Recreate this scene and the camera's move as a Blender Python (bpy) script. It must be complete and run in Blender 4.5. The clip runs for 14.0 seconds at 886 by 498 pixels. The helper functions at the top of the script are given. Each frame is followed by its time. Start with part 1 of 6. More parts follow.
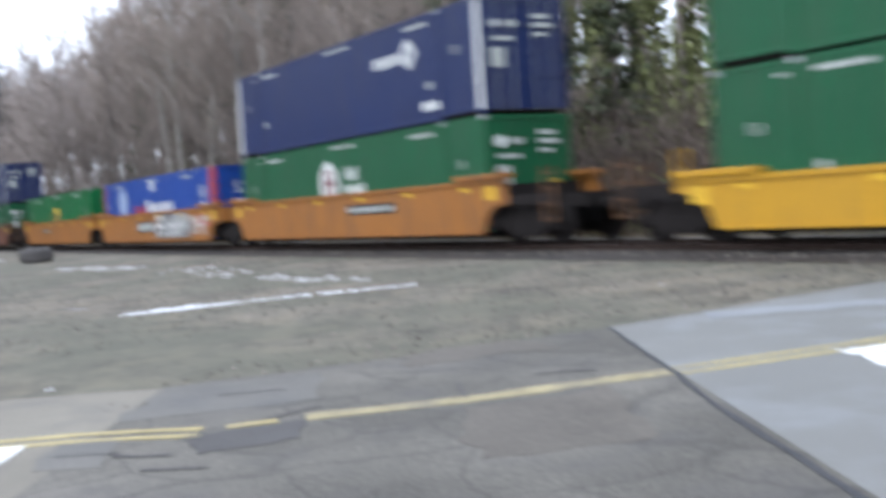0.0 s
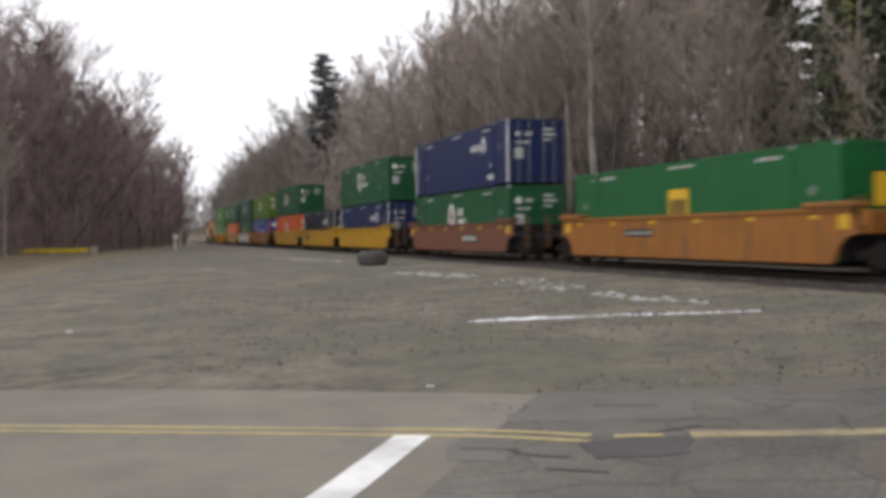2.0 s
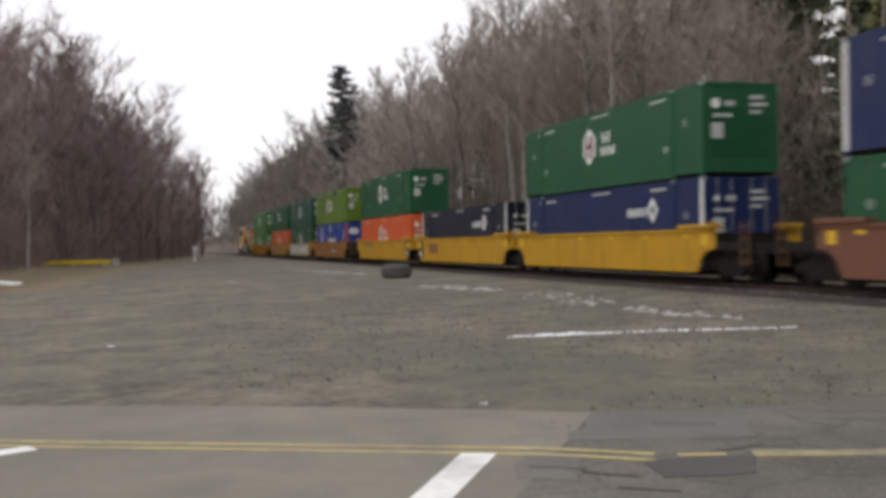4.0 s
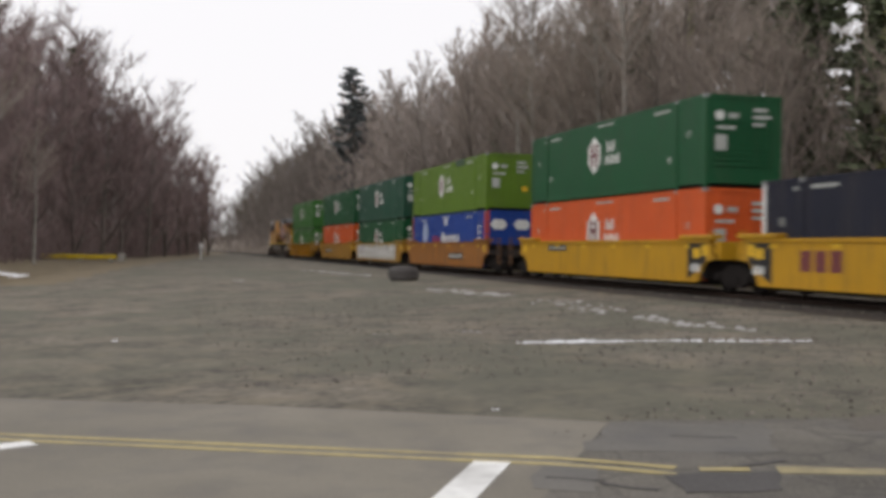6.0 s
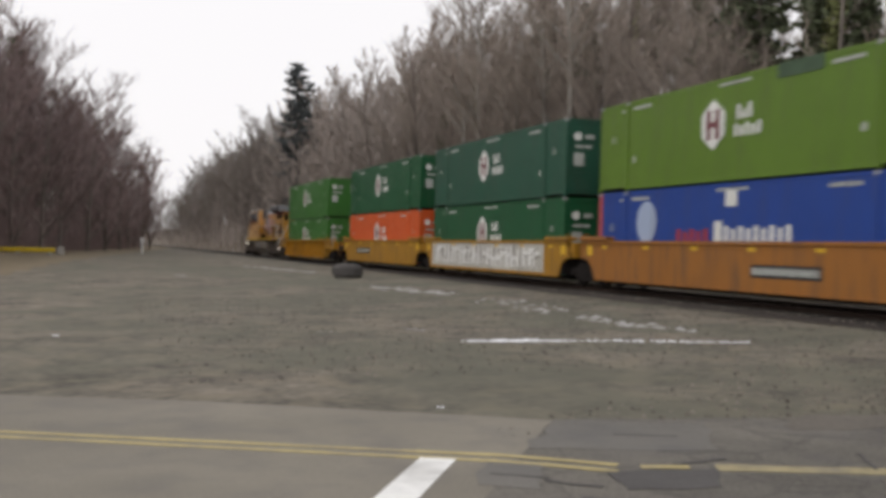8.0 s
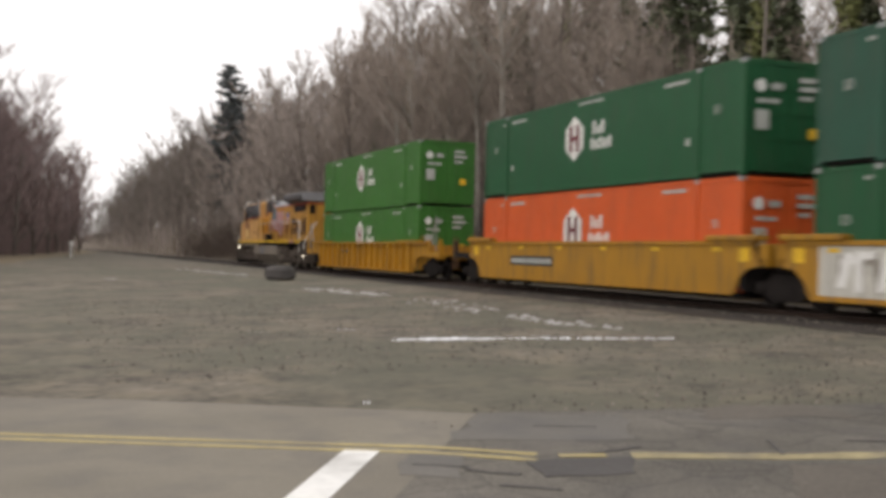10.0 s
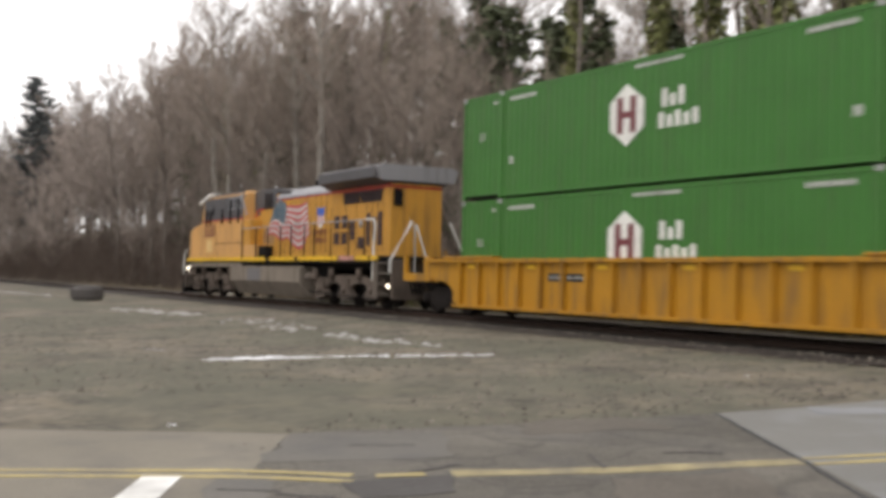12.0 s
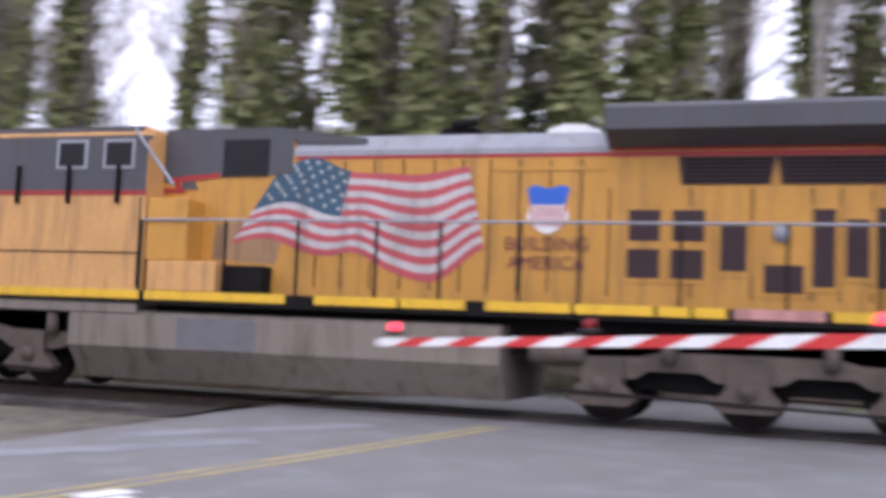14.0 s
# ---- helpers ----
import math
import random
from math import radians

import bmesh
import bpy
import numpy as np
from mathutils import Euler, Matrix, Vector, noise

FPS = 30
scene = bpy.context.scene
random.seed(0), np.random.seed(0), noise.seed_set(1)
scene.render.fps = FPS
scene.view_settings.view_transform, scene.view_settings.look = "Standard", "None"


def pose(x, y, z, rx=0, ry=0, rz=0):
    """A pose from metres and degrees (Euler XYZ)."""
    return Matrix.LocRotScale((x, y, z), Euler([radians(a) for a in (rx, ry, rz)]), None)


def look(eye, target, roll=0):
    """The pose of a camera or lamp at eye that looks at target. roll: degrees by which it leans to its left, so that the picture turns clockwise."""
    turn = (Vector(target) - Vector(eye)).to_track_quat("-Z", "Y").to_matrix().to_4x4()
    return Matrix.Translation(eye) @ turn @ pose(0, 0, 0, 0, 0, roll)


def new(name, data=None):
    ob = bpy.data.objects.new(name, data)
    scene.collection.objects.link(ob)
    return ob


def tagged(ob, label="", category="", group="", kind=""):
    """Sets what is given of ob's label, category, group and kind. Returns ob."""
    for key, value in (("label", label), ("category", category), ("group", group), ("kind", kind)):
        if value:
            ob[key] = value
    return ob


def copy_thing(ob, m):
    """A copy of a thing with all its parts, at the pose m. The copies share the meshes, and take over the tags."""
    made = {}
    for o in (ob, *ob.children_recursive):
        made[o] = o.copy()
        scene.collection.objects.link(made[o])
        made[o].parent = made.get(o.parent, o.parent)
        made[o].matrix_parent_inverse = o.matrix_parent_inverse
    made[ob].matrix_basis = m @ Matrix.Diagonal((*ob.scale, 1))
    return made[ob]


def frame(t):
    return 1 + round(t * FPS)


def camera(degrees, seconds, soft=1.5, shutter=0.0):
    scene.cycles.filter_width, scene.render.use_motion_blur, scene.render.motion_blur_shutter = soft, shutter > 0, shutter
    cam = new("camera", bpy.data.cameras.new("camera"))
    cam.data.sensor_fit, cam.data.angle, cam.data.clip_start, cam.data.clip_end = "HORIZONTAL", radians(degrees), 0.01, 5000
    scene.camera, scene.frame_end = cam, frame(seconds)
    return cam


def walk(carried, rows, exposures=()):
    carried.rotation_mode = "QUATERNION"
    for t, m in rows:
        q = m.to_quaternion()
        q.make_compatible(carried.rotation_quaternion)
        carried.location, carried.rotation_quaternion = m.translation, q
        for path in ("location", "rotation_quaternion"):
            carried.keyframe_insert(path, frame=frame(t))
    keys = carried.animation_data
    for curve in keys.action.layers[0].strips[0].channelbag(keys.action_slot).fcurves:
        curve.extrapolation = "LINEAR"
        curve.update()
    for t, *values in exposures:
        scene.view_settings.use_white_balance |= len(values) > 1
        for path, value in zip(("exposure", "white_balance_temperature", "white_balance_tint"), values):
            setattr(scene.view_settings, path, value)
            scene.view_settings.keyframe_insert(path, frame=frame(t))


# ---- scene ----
# ---------------------------------------------------------------- camera
cam = camera(42.77, 14.0, soft=4.2, shutter=0.5)


def aim(x, y, z, yaw, pitch, roll):
    """A camera pose: yaw counts from the track's far end towards the track."""
    a, p = radians(yaw), radians(pitch)
    way = Vector((-math.cos(a) * math.cos(p), math.sin(a) * math.cos(p), math.sin(p)))
    eye = Vector((x, y, z))
    return look(eye, eye + way * 10, roll)


PATH = [
    (0.0, -0.343, 1.152, 1.062, 31.03, -2.18, -3.69),
    (0.5, -0.357, 0.997, 1.050, 22.49, 1.29, -1.04),
    (1.0, -0.210, 0.762, 1.076, 16.91, 0.97, 1.08),
    (1.5, -0.302, 0.577, 1.076, 17.36, 1.10, 0.23),
    (2.0, -0.200, 0.355, 1.131, 15.70, -0.76, -0.80),
    (2.5, 0.134, 0.202, 1.111, 13.76, -0.71, 0.33),
    (3.0, 0.020, 0.079, 1.224, 16.28, -0.33, 0.92),
    (3.5, -0.032, -0.101, 1.239, 15.08, -0.21, -0.87),
    (6.0, -0.398, -0.138, 1.200, 14.72, 0.02, 0.81),
    (6.5, -0.406, -0.197, 1.195, 15.04, 0.10, 1.22),
    (7.0, -0.427, -0.181, 1.188, 15.70, 0.05, 1.39),
    (7.5, -0.389, -0.211, 1.193, 16.64, 0.05, 1.71),
    (8.0, -0.326, -0.202, 1.203, 17.57, -0.01, 1.62),
    (10.5, -0.114, -0.134, 1.121, 22.01, 0.13, 1.42),
    (11.0, -0.276, -0.064, 1.105, 23.61, -0.11, 1.39),
    (11.5, -0.720, 0.087, 1.112, 26.11, 0.01, 1.21),
    (12.0, -0.557, 0.085, 1.052, 29.92, 1.51, 1.35),
    (12.5, -0.467, 0.066, 1.119, 35.13, 2.43, 1.14),
    (13.0, -0.289, 0.026, 1.073, 42.50, 3.02, 2.86),
    (13.2, -0.291, 0.075, 1.080, 46.27, 3.09, 3.02),
    (13.5, -0.293, 0.141, 1.086, 53.35, 3.35, 3.13),
    (13.7, -0.282, 0.127, 1.136, 60.14, 3.66, 2.95),
    (13.8, -0.276, 0.123, 1.161, 63.53, 3.87, 2.91),
    (14.0, -0.264, 0.129, 1.212, 70.88, 4.35, 2.43),
]
walk(cam, [(r[0], aim(*r[1:])) for r in PATH],
     exposures=[(0.0, 0.95, 5700, 9), (0.5, 0.85, 5800, 10), (1.0, 0.24, 6000, 11), (1.5, 0.1, 6500, 12), (3.0, 0.05, 6700, 11), (6.0, -0.08, 6750, 11), (8.0, -0.08, 6800, 11), (10.5, 0.2, 7100, 12), (12.0, 0.36, 7000, 11), (12.5, 0.5, 6650, 12), (13.0, 0.84, 6150, 13), (14.0, 0.6, 5850, 24)])

# ---------------------------------------------------------------- overcast sky and a weak wide sun
world = bpy.data.worlds.new("world")
scene.world = world
world.use_nodes = True
wn, wl = world.node_tree.nodes, world.node_tree.links
wn.clear()
sky = wn.new("ShaderNodeTexSky")
sky.sky_type, sky.sun_disc = "NISHITA", False
sky.sun_elevation, sky.sun_rotation = radians(35), radians(200)
sky.air_density, sky.dust_density = 1.0, 4.0
cloud = wn.new("ShaderNodeMix")
cloud.data_type = "RGBA"
cloud.inputs["Factor"].default_value = 0.93
veil = wn.new("ShaderNodeRGB")
veil.outputs[0].default_value = (9.6, 9.7, 10.2, 1)
bg = wn.new("ShaderNodeBackground")
bg.inputs["Strength"].default_value = 0.11
wo = wn.new("ShaderNodeOutputWorld")
wl.new(sky.outputs[0], cloud.inputs["A"])
wl.new(veil.outputs[0], cloud.inputs["B"])
wl.new(cloud.outputs["Result"], bg.inputs["Color"])
wl.new(bg.outputs[0], wo.inputs[0])
sun = new("sun", bpy.data.lights.new("sun", "SUN"))
sun.data.energy, sun.data.angle, sun.data.color = 0.5, radians(40), (1.0, 0.97, 0.93)
sun.matrix_world = look((0, -40, 60), (-25, 20, 0))

# ---------------------------------------------------------------- materials
MATS = {}


def mat(name, color, rough=0.6, metal=0.0, var=0.25, scale=2.0, bump=0.15, fine=30.0, dirt=None, dirt_amount=0.5, streak=False, glow=0.0, island=0.0, rand=0.0, spec=0.4, blot=None, cracks=0.0):
    """A painted or natural surface: base colour with variation at two scales, relief, and stains of a second colour."""
    if name in MATS:
        return MATS[name]
    m = bpy.data.materials.new(name)
    m.use_nodes = True
    n, l = m.node_tree.nodes, m.node_tree.links
    b = n["Principled BSDF"]
    b.inputs["Metallic"].default_value = metal
    b.inputs["Specular IOR Level"].default_value = spec
    co = n.new("ShaderNodeTexCoord")
    big, small = n.new("ShaderNodeTexNoise"), n.new("ShaderNodeTexNoise")
    for tex, sc, det in ((big, scale, 5.0), (small, fine, 3.0)):
        tex.inputs["Scale"].default_value, tex.inputs["Detail"].default_value = sc, det
        l.new(co.outputs["Object"], tex.inputs["Vector"])
    add = n.new("ShaderNodeMath")
    add.operation = "MULTIPLY_ADD"
    add.inputs[1].default_value = 0.5
    half = n.new("ShaderNodeMath")
    half.operation, half.inputs[1].default_value = "MULTIPLY", 0.5
    l.new(small.outputs["Fac"], half.inputs[0])
    l.new(big.outputs["Fac"], add.inputs[0])
    l.new(half.outputs[0], add.inputs[2])
    ramp = n.new("ShaderNodeMapRange")
    ramp.inputs["From Min"].default_value, ramp.inputs["From Max"].default_value = 0.3, 0.7
    ramp.inputs["To Min"].default_value, ramp.inputs["To Max"].default_value = 1 - var, 1 + var
    l.new(add.outputs[0], ramp.inputs["Value"])
    mul = n.new("ShaderNodeVectorMath")
    mul.operation = "SCALE"
    mul.inputs[0].default_value = color
    l.new(ramp.outputs[0], mul.inputs["Scale"])
    out = mul.outputs[0]
    if island or rand:
        src = n.new("ShaderNodeNewGeometry").outputs["Random Per Island"] if island else n.new("ShaderNodeObjectInfo").outputs["Random"]
        rr = n.new("ShaderNodeMapRange")
        k = island or rand
        rr.inputs["To Min"].default_value, rr.inputs["To Max"].default_value = 1 - k, 1 + k
        l.new(src, rr.inputs["Value"])
        m2 = n.new("ShaderNodeVectorMath")
        m2.operation = "SCALE"
        l.new(out, m2.inputs[0])
        l.new(rr.outputs[0], m2.inputs["Scale"])
        out = m2.outputs[0]
    if dirt:
        st = n.new("ShaderNodeTexNoise")
        st.inputs["Scale"].default_value, st.inputs["Detail"].default_value = 1.6, 6.0
        if streak:
            mp = n.new("ShaderNodeMapping")
            mp.inputs["Scale"].default_value = (2.6, 2.6, 0.35)
            l.new(co.outputs["Object"], mp.inputs["Vector"])
            l.new(mp.outputs[0], st.inputs["Vector"])
        else:
            l.new(co.outputs["Object"], st.inputs["Vector"])
        fr = n.new("ShaderNodeMapRange")
        fr.inputs["From Min"].default_value, fr.inputs["From Max"].default_value = 0.48, 0.72
        fr.inputs["To Max"].default_value = dirt_amount
        l.new(st.outputs["Fac"], fr.inputs["Value"])
        mx = n.new("ShaderNodeMix")
        mx.data_type = "RGBA"
        mx.inputs["B"].default_value = (*dirt, 1)
        l.new(fr.outputs[0], mx.inputs["Factor"])
        l.new(out, mx.inputs["A"])
        out = mx.outputs["Result"]
    if cracks:
        warp, vor, cr, cx = n.new("ShaderNodeVectorMath"), n.new("ShaderNodeTexVoronoi"), n.new("ShaderNodeMapRange"), n.new("ShaderNodeMix")
        warp.operation = "MULTIPLY_ADD"
        warp.inputs[1].default_value = (1.5, 1.5, 0.0)
        vor.feature = "DISTANCE_TO_EDGE"
        vor.inputs["Scale"].default_value = cracks
        cr.inputs["From Max"].default_value, cr.inputs["To Min"].default_value, cr.inputs["To Max"].default_value = 0.045, 0.4, 0.0
        cx.data_type, cx.inputs["B"].default_value = "RGBA", (0.03, 0.028, 0.026, 1)
        l.new(big.outputs["Color"], warp.inputs[0])
        l.new(co.outputs["Object"], warp.inputs[2])
        l.new(warp.outputs[0], vor.inputs["Vector"])
        l.new(vor.outputs["Distance"], cr.inputs["Value"])
        l.new(cr.outputs[0], cx.inputs["Factor"])
        l.new(out, cx.inputs["A"])
        out = cx.outputs["Result"]
    if blot:
        bl = n.new("ShaderNodeTexNoise")
        bl.inputs["Scale"].default_value, bl.inputs["Detail"].default_value, bl.inputs["Distortion"].default_value = 0.14, 6.0, 1.2
        l.new(co.outputs["Object"], bl.inputs["Vector"])
        br = n.new("ShaderNodeMapRange")
        br.inputs["From Min"].default_value, br.inputs["From Max"].default_value = 0.42, 0.62
        br.inputs["To Max"].default_value = 0.75
        l.new(bl.outputs["Fac"], br.inputs["Value"])
        bx = n.new("ShaderNodeMix")
        bx.data_type = "RGBA"
        bx.inputs["B"].default_value = (*blot, 1)
        l.new(br.outputs[0], bx.inputs["Factor"])
        l.new(out, bx.inputs["A"])
        out = bx.outputs["Result"]
    l.new(out, b.inputs["Base Color"])
    rg = n.new("ShaderNodeMapRange")
    rg.inputs["To Min"].default_value, rg.inputs["To Max"].default_value = max(rough - 0.12, 0.05), min(rough + 0.12, 1)
    l.new(small.outputs["Fac"], rg.inputs["Value"])
    l.new(rg.outputs[0], b.inputs["Roughness"])
    if bump:
        bp = n.new("ShaderNodeBump")
        bp.inputs["Strength"].default_value, bp.inputs["Distance"].default_value = bump, 0.02
        l.new(small.outputs["Fac"], bp.inputs["Height"])
        l.new(bp.outputs[0], b.inputs["Normal"])
    if glow:
        b.inputs["Emission Color"].default_value = (*color, 1)
        b.inputs["Emission Strength"].default_value = glow
    MATS[name] = m
    return m


def paint(name, color, grime=0.45, rough=0.45):
    return mat(name, color, rough, var=0.14, scale=0.8, fine=18, bump=0.05, spec=0.25, dirt=(0.075, 0.06, 0.047), dirt_amount=grime, streak=True)


gravel_m = mat("gravel", (0.124, 0.108, 0.084), 0.95, var=1.0, scale=0.9, fine=6, bump=1.0, dirt=(0.215, 0.18, 0.128), dirt_amount=0.85, blot=(0.096, 0.095, 0.068))
# stone colour lowered to hold the soft shadow under the train
shaded_ballast_m = mat("ballast", (0.034, 0.027, 0.023), 0.95, var=0.45, scale=0.6, fine=16, bump=1.0, island=0.35)
old_asphalt_m = mat("old_asphalt", (0.193, 0.175, 0.142), 0.9, var=0.25, scale=0.5, fine=40, bump=0.4, dirt=(0.137, 0.126, 0.115), dirt_amount=0.6)
patched_m = mat("patched_asphalt", (0.122, 0.112, 0.096), 0.92, cracks=1.1, var=0.7, scale=0.7, fine=34, bump=0.6, dirt=(0.0864, 0.0806, 0.0778), dirt_amount=0.65)
new_asphalt_m = mat("smooth_asphalt", (0.181, 0.178, 0.168), 0.8, var=0.12, scale=0.6, fine=50, bump=0.3, dirt=(0.238, 0.245, 0.252), dirt_amount=0.55)
tar_m = mat("tar", (0.0432, 0.0432, 0.0475), 0.75, var=0.3, bump=0.4)
yellow_line_m = mat("yellow_line", (0.40, 0.33, 0.15), 0.8, var=0.25, scale=3, fine=14, dirt=(0.202, 0.18, 0.144), dirt_amount=0.75)
white_line_m = mat("white_line", (0.78, 0.78, 0.76), 0.8, var=0.1, scale=3, fine=12, dirt=(0.245, 0.238, 0.223), dirt_amount=0.5)
snow_m = mat("snow", (0.82, 0.83, 0.86), 0.7, var=0.12, scale=2, fine=12, bump=0.7, dirt=(0.302, 0.288, 0.274), dirt_amount=0.5)
dirty_snow_m = mat("dirty_snow", (0.38, 0.37, 0.36), 0.8, var=0.25, scale=2, fine=10, bump=0.7, dirt=(0.24, 0.22, 0.2), dirt_amount=0.7)
litter_m = mat("leaf_litter", (0.125, 0.095, 0.07), 0.95, var=0.5, scale=0.4, fine=9, bump=1.0, dirt=(0.0396, 0.0504, 0.0216), dirt_amount=0.7)
dry_grass_m = mat("dry_grass", (0.166, 0.13, 0.0792), 0.95, var=0.35, scale=1, fine=12, island=0.35)
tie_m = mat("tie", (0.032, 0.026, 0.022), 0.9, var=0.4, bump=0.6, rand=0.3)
# rust, darkened further for the shade beneath the cars
rail_m = mat("rail_rust", (0.042, 0.026, 0.019), 0.7, metal=0.4, var=0.3)
rail_top_m = mat("rail_top", (0.36, 0.36, 0.36), 0.3, metal=1.0, var=0.1)
bark_m = mat("bark", (0.175, 0.152, 0.132), 0.95, var=0.4, scale=1.5, fine=12, bump=0.6, rand=0.3)
twig_m = mat("twigs", (0.30, 0.25, 0.215), 0.95, var=0.2, bump=0, rand=0.25)
# paler than the near twigs: distance haze put into the colour
hazed_twig_m = mat("far_twigs", (0.35, 0.30, 0.27), 0.95, var=0.2, bump=0, rand=0.2)
plum_twig_m = mat("plum_twigs", (0.25, 0.187, 0.178), 0.95, var=0.2, bump=0, rand=0.25)
pale_bark_m = mat("pale_bark", (0.33, 0.31, 0.28), 0.9, var=0.35, scale=2, fine=8, dirt=(0.108, 0.0936, 0.0792), dirt_amount=0.6)
ivy_m = mat("ivy_leaf", (0.185, 0.20, 0.08), 0.7, var=0.2, island=0.35, bump=0, rand=0.2)
needle_m = mat("needles", (0.082, 0.097, 0.054), 0.8, var=0.2, island=0.5, bump=0, rand=0.2)
blue_needle_m = mat("slate_needles", (0.10, 0.112, 0.116), 0.85, var=0.2, island=0.5, bump=0)
brush_m = mat("brush_twigs", (0.115, 0.088, 0.072), 0.95, var=0.25, island=0.4, bump=0)
# grimy steel, taken near black to carry the shade below the cars
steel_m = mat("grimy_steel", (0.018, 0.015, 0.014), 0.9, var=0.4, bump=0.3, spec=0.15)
truck_m = mat("truck_steel", (0.105, 0.082, 0.067), 0.8, metal=0.1, var=0.35, bump=0.3, dirt=(0.0504, 0.0396, 0.0324), dirt_amount=0.7)
ladder_m = mat("ladder_rust", (0.13, 0.066, 0.03), 0.85, var=0.4, bump=0.3)
# underframe black: the gloom under decks and wells is in this colour
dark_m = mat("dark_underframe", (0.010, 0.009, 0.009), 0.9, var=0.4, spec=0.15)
black_m = mat("black_plate", (0.0144, 0.0144, 0.0158), 0.6, var=0.2)
white_paint_m = paint("white_paint", (0.74, 0.74, 0.72), 0.25)
galv_m = mat("galvanised", (0.324, 0.331, 0.331), 0.45, metal=0.6, var=0.2)
mark_m = paint("mark_white", (0.70, 0.71, 0.68), 0.15)
mark_brown_m = paint("mark_maroon", (0.158, 0.0432, 0.0504), 0.2)
red_m = paint("red_paint", (0.346, 0.036, 0.036), 0.3)
pink_m = paint("pink_red", (0.396, 0.072, 0.0864), 0.3)
yellow_m = paint("bright_yellow", (0.72, 0.44, 0.03), 0.25)
GREEN = paint("container_green", (0.012, 0.086, 0.034), 0.2)
LEAF = paint("container_leaf_green", (0.042, 0.155, 0.030), 0.2)
TEAL = paint("container_teal_green", (0.020, 0.082, 0.052), 0.3)
LIME = paint("container_lime", (0.105, 0.19, 0.02), 0.25)
EMP = paint("container_bright_green", (0.00864, 0.115, 0.0324), 0.25)
NAVY = paint("container_navy", (0.011, 0.022, 0.084), 0.25)
DARKNAVY = paint("container_dark_navy", (0.0115, 0.0144, 0.0288), 0.25)
BLUE = paint("container_blue", (0.014, 0.056, 0.27), 0.25)
ORANGE = paint("container_orange", (0.60, 0.105, 0.026), 0.2)
W_ORANGE = paint("car_orange", (0.302, 0.122, 0.0252), 0.65, 0.6)
W_BROWN = paint("car_brown", (0.17, 0.07, 0.042), 0.6, 0.65)
W_YELLOW = paint("car_yellow", (0.48, 0.26, 0.014), 0.35, 0.5)
W_RIB = paint("ribbed_car_amber", (0.40, 0.195, 0.016), 0.7, 0.55)
W_AMBER = paint("car_amber", (0.36, 0.18, 0.018), 0.6, 0.55)
L_YELLOW = paint("loco_yellow", (0.52, 0.265, 0.05), 0.45, 0.4)
L_PEACH = paint("loco_faded_yellow", (0.58, 0.32, 0.115), 0.45, 0.5)
L_GREY = paint("loco_grey", (0.082, 0.082, 0.09), 0.35, 0.5)
L_LIGHT = paint("loco_light_grey", (0.288, 0.295, 0.317), 0.3, 0.4)
STEP = paint("step_grime", (0.115, 0.095, 0.08), 0.6, 0.7)
TANK = paint("tank_grey", (0.20, 0.172, 0.142), 0.6, 0.7)
glass_m = mat("dark_glass", (0.012, 0.012, 0.015), 0.4, var=0.1, bump=0, spec=0.2)
grille_m = mat("dark_grille", (0.035, 0.018, 0.02), 0.7, var=0.3)
lamp_red_m = mat("red_lamp", (1.0, 0.03, 0.06), 0.3, var=0.02, bump=0, glow=2.2)
lamp_white_m = mat("white_lamp", (1.0, 0.93, 0.78), 0.3, var=0.02, bump=0, glow=3.5)

# ---------------------------------------------------------------- mesh helpers


def part(name, bm, material, parent=None, label="", at=None):
    """Links a bmesh as one mesh object, under a thing or a part."""
    me = bpy.data.meshes.new(name)
    bm.to_mesh(me)
    bm.free()
    for m in material if isinstance(material, (list, tuple)) else (material,):
        me.materials.append(m)
    ob = new(name, me)
    if parent:
        ob.parent = parent
    if at is not None:
        ob.matrix_basis = at
    if label:
        ob["label"] = label
    return ob


def again(ob, parent, at, name=None):
    """The same mesh once more, as an object of its own."""
    o = new(name or ob.name.split(".")[0], ob.data)
    o.parent, o.matrix_basis = parent, at
    if "label" in ob:
        o["label"] = ob["label"]
    return o


def box(bm, x0, x1, y0, y1, z0, z1, bevel=0.0, mi=0):
    v = [bm.verts.new(p) for p in ((x0, y0, z0), (x1, y0, z0), (x1, y1, z0), (x0, y1, z0), (x0, y0, z1), (x1, y0, z1), (x1, y1, z1), (x0, y1, z1))]
    fs = [bm.faces.new([v[i] for i in q]) for q in ((3, 2, 1, 0), (4, 5, 6, 7), (0, 1, 5, 4), (1, 2, 6, 5), (2, 3, 7, 6), (3, 0, 4, 7))]
    for f in fs:
        f.material_index = mi
    if bevel:
        es = list({e for f in fs for e in f.edges})
        bmesh.ops.bevel(bm, geom=es, offset=bevel, segments=2, affect="EDGES", profile=0.5)
    return bm


def B(*a, **k):
    return box(bmesh.new(), *a, **k)


def extrude_xz(pts, y0, y1, mi=0, bm=None):
    """A plate: an outline in x and z, from y0 to y1."""
    bm = bm or bmesh.new()
    a = [bm.verts.new((x, y0, z)) for x, z in pts]
    b = [bm.verts.new((x, y1, z)) for x, z in pts]
    n = len(pts)
    fs = [bm.faces.new(a), bm.faces.new(b[::-1])]
    fs += [bm.faces.new((a[i], b[i], b[(i + 1) % n], a[(i + 1) % n])) for i in range(n)]
    for f in fs:
        f.material_index = mi
    bmesh.ops.recalc_face_normals(bm, faces=fs)
    return bm


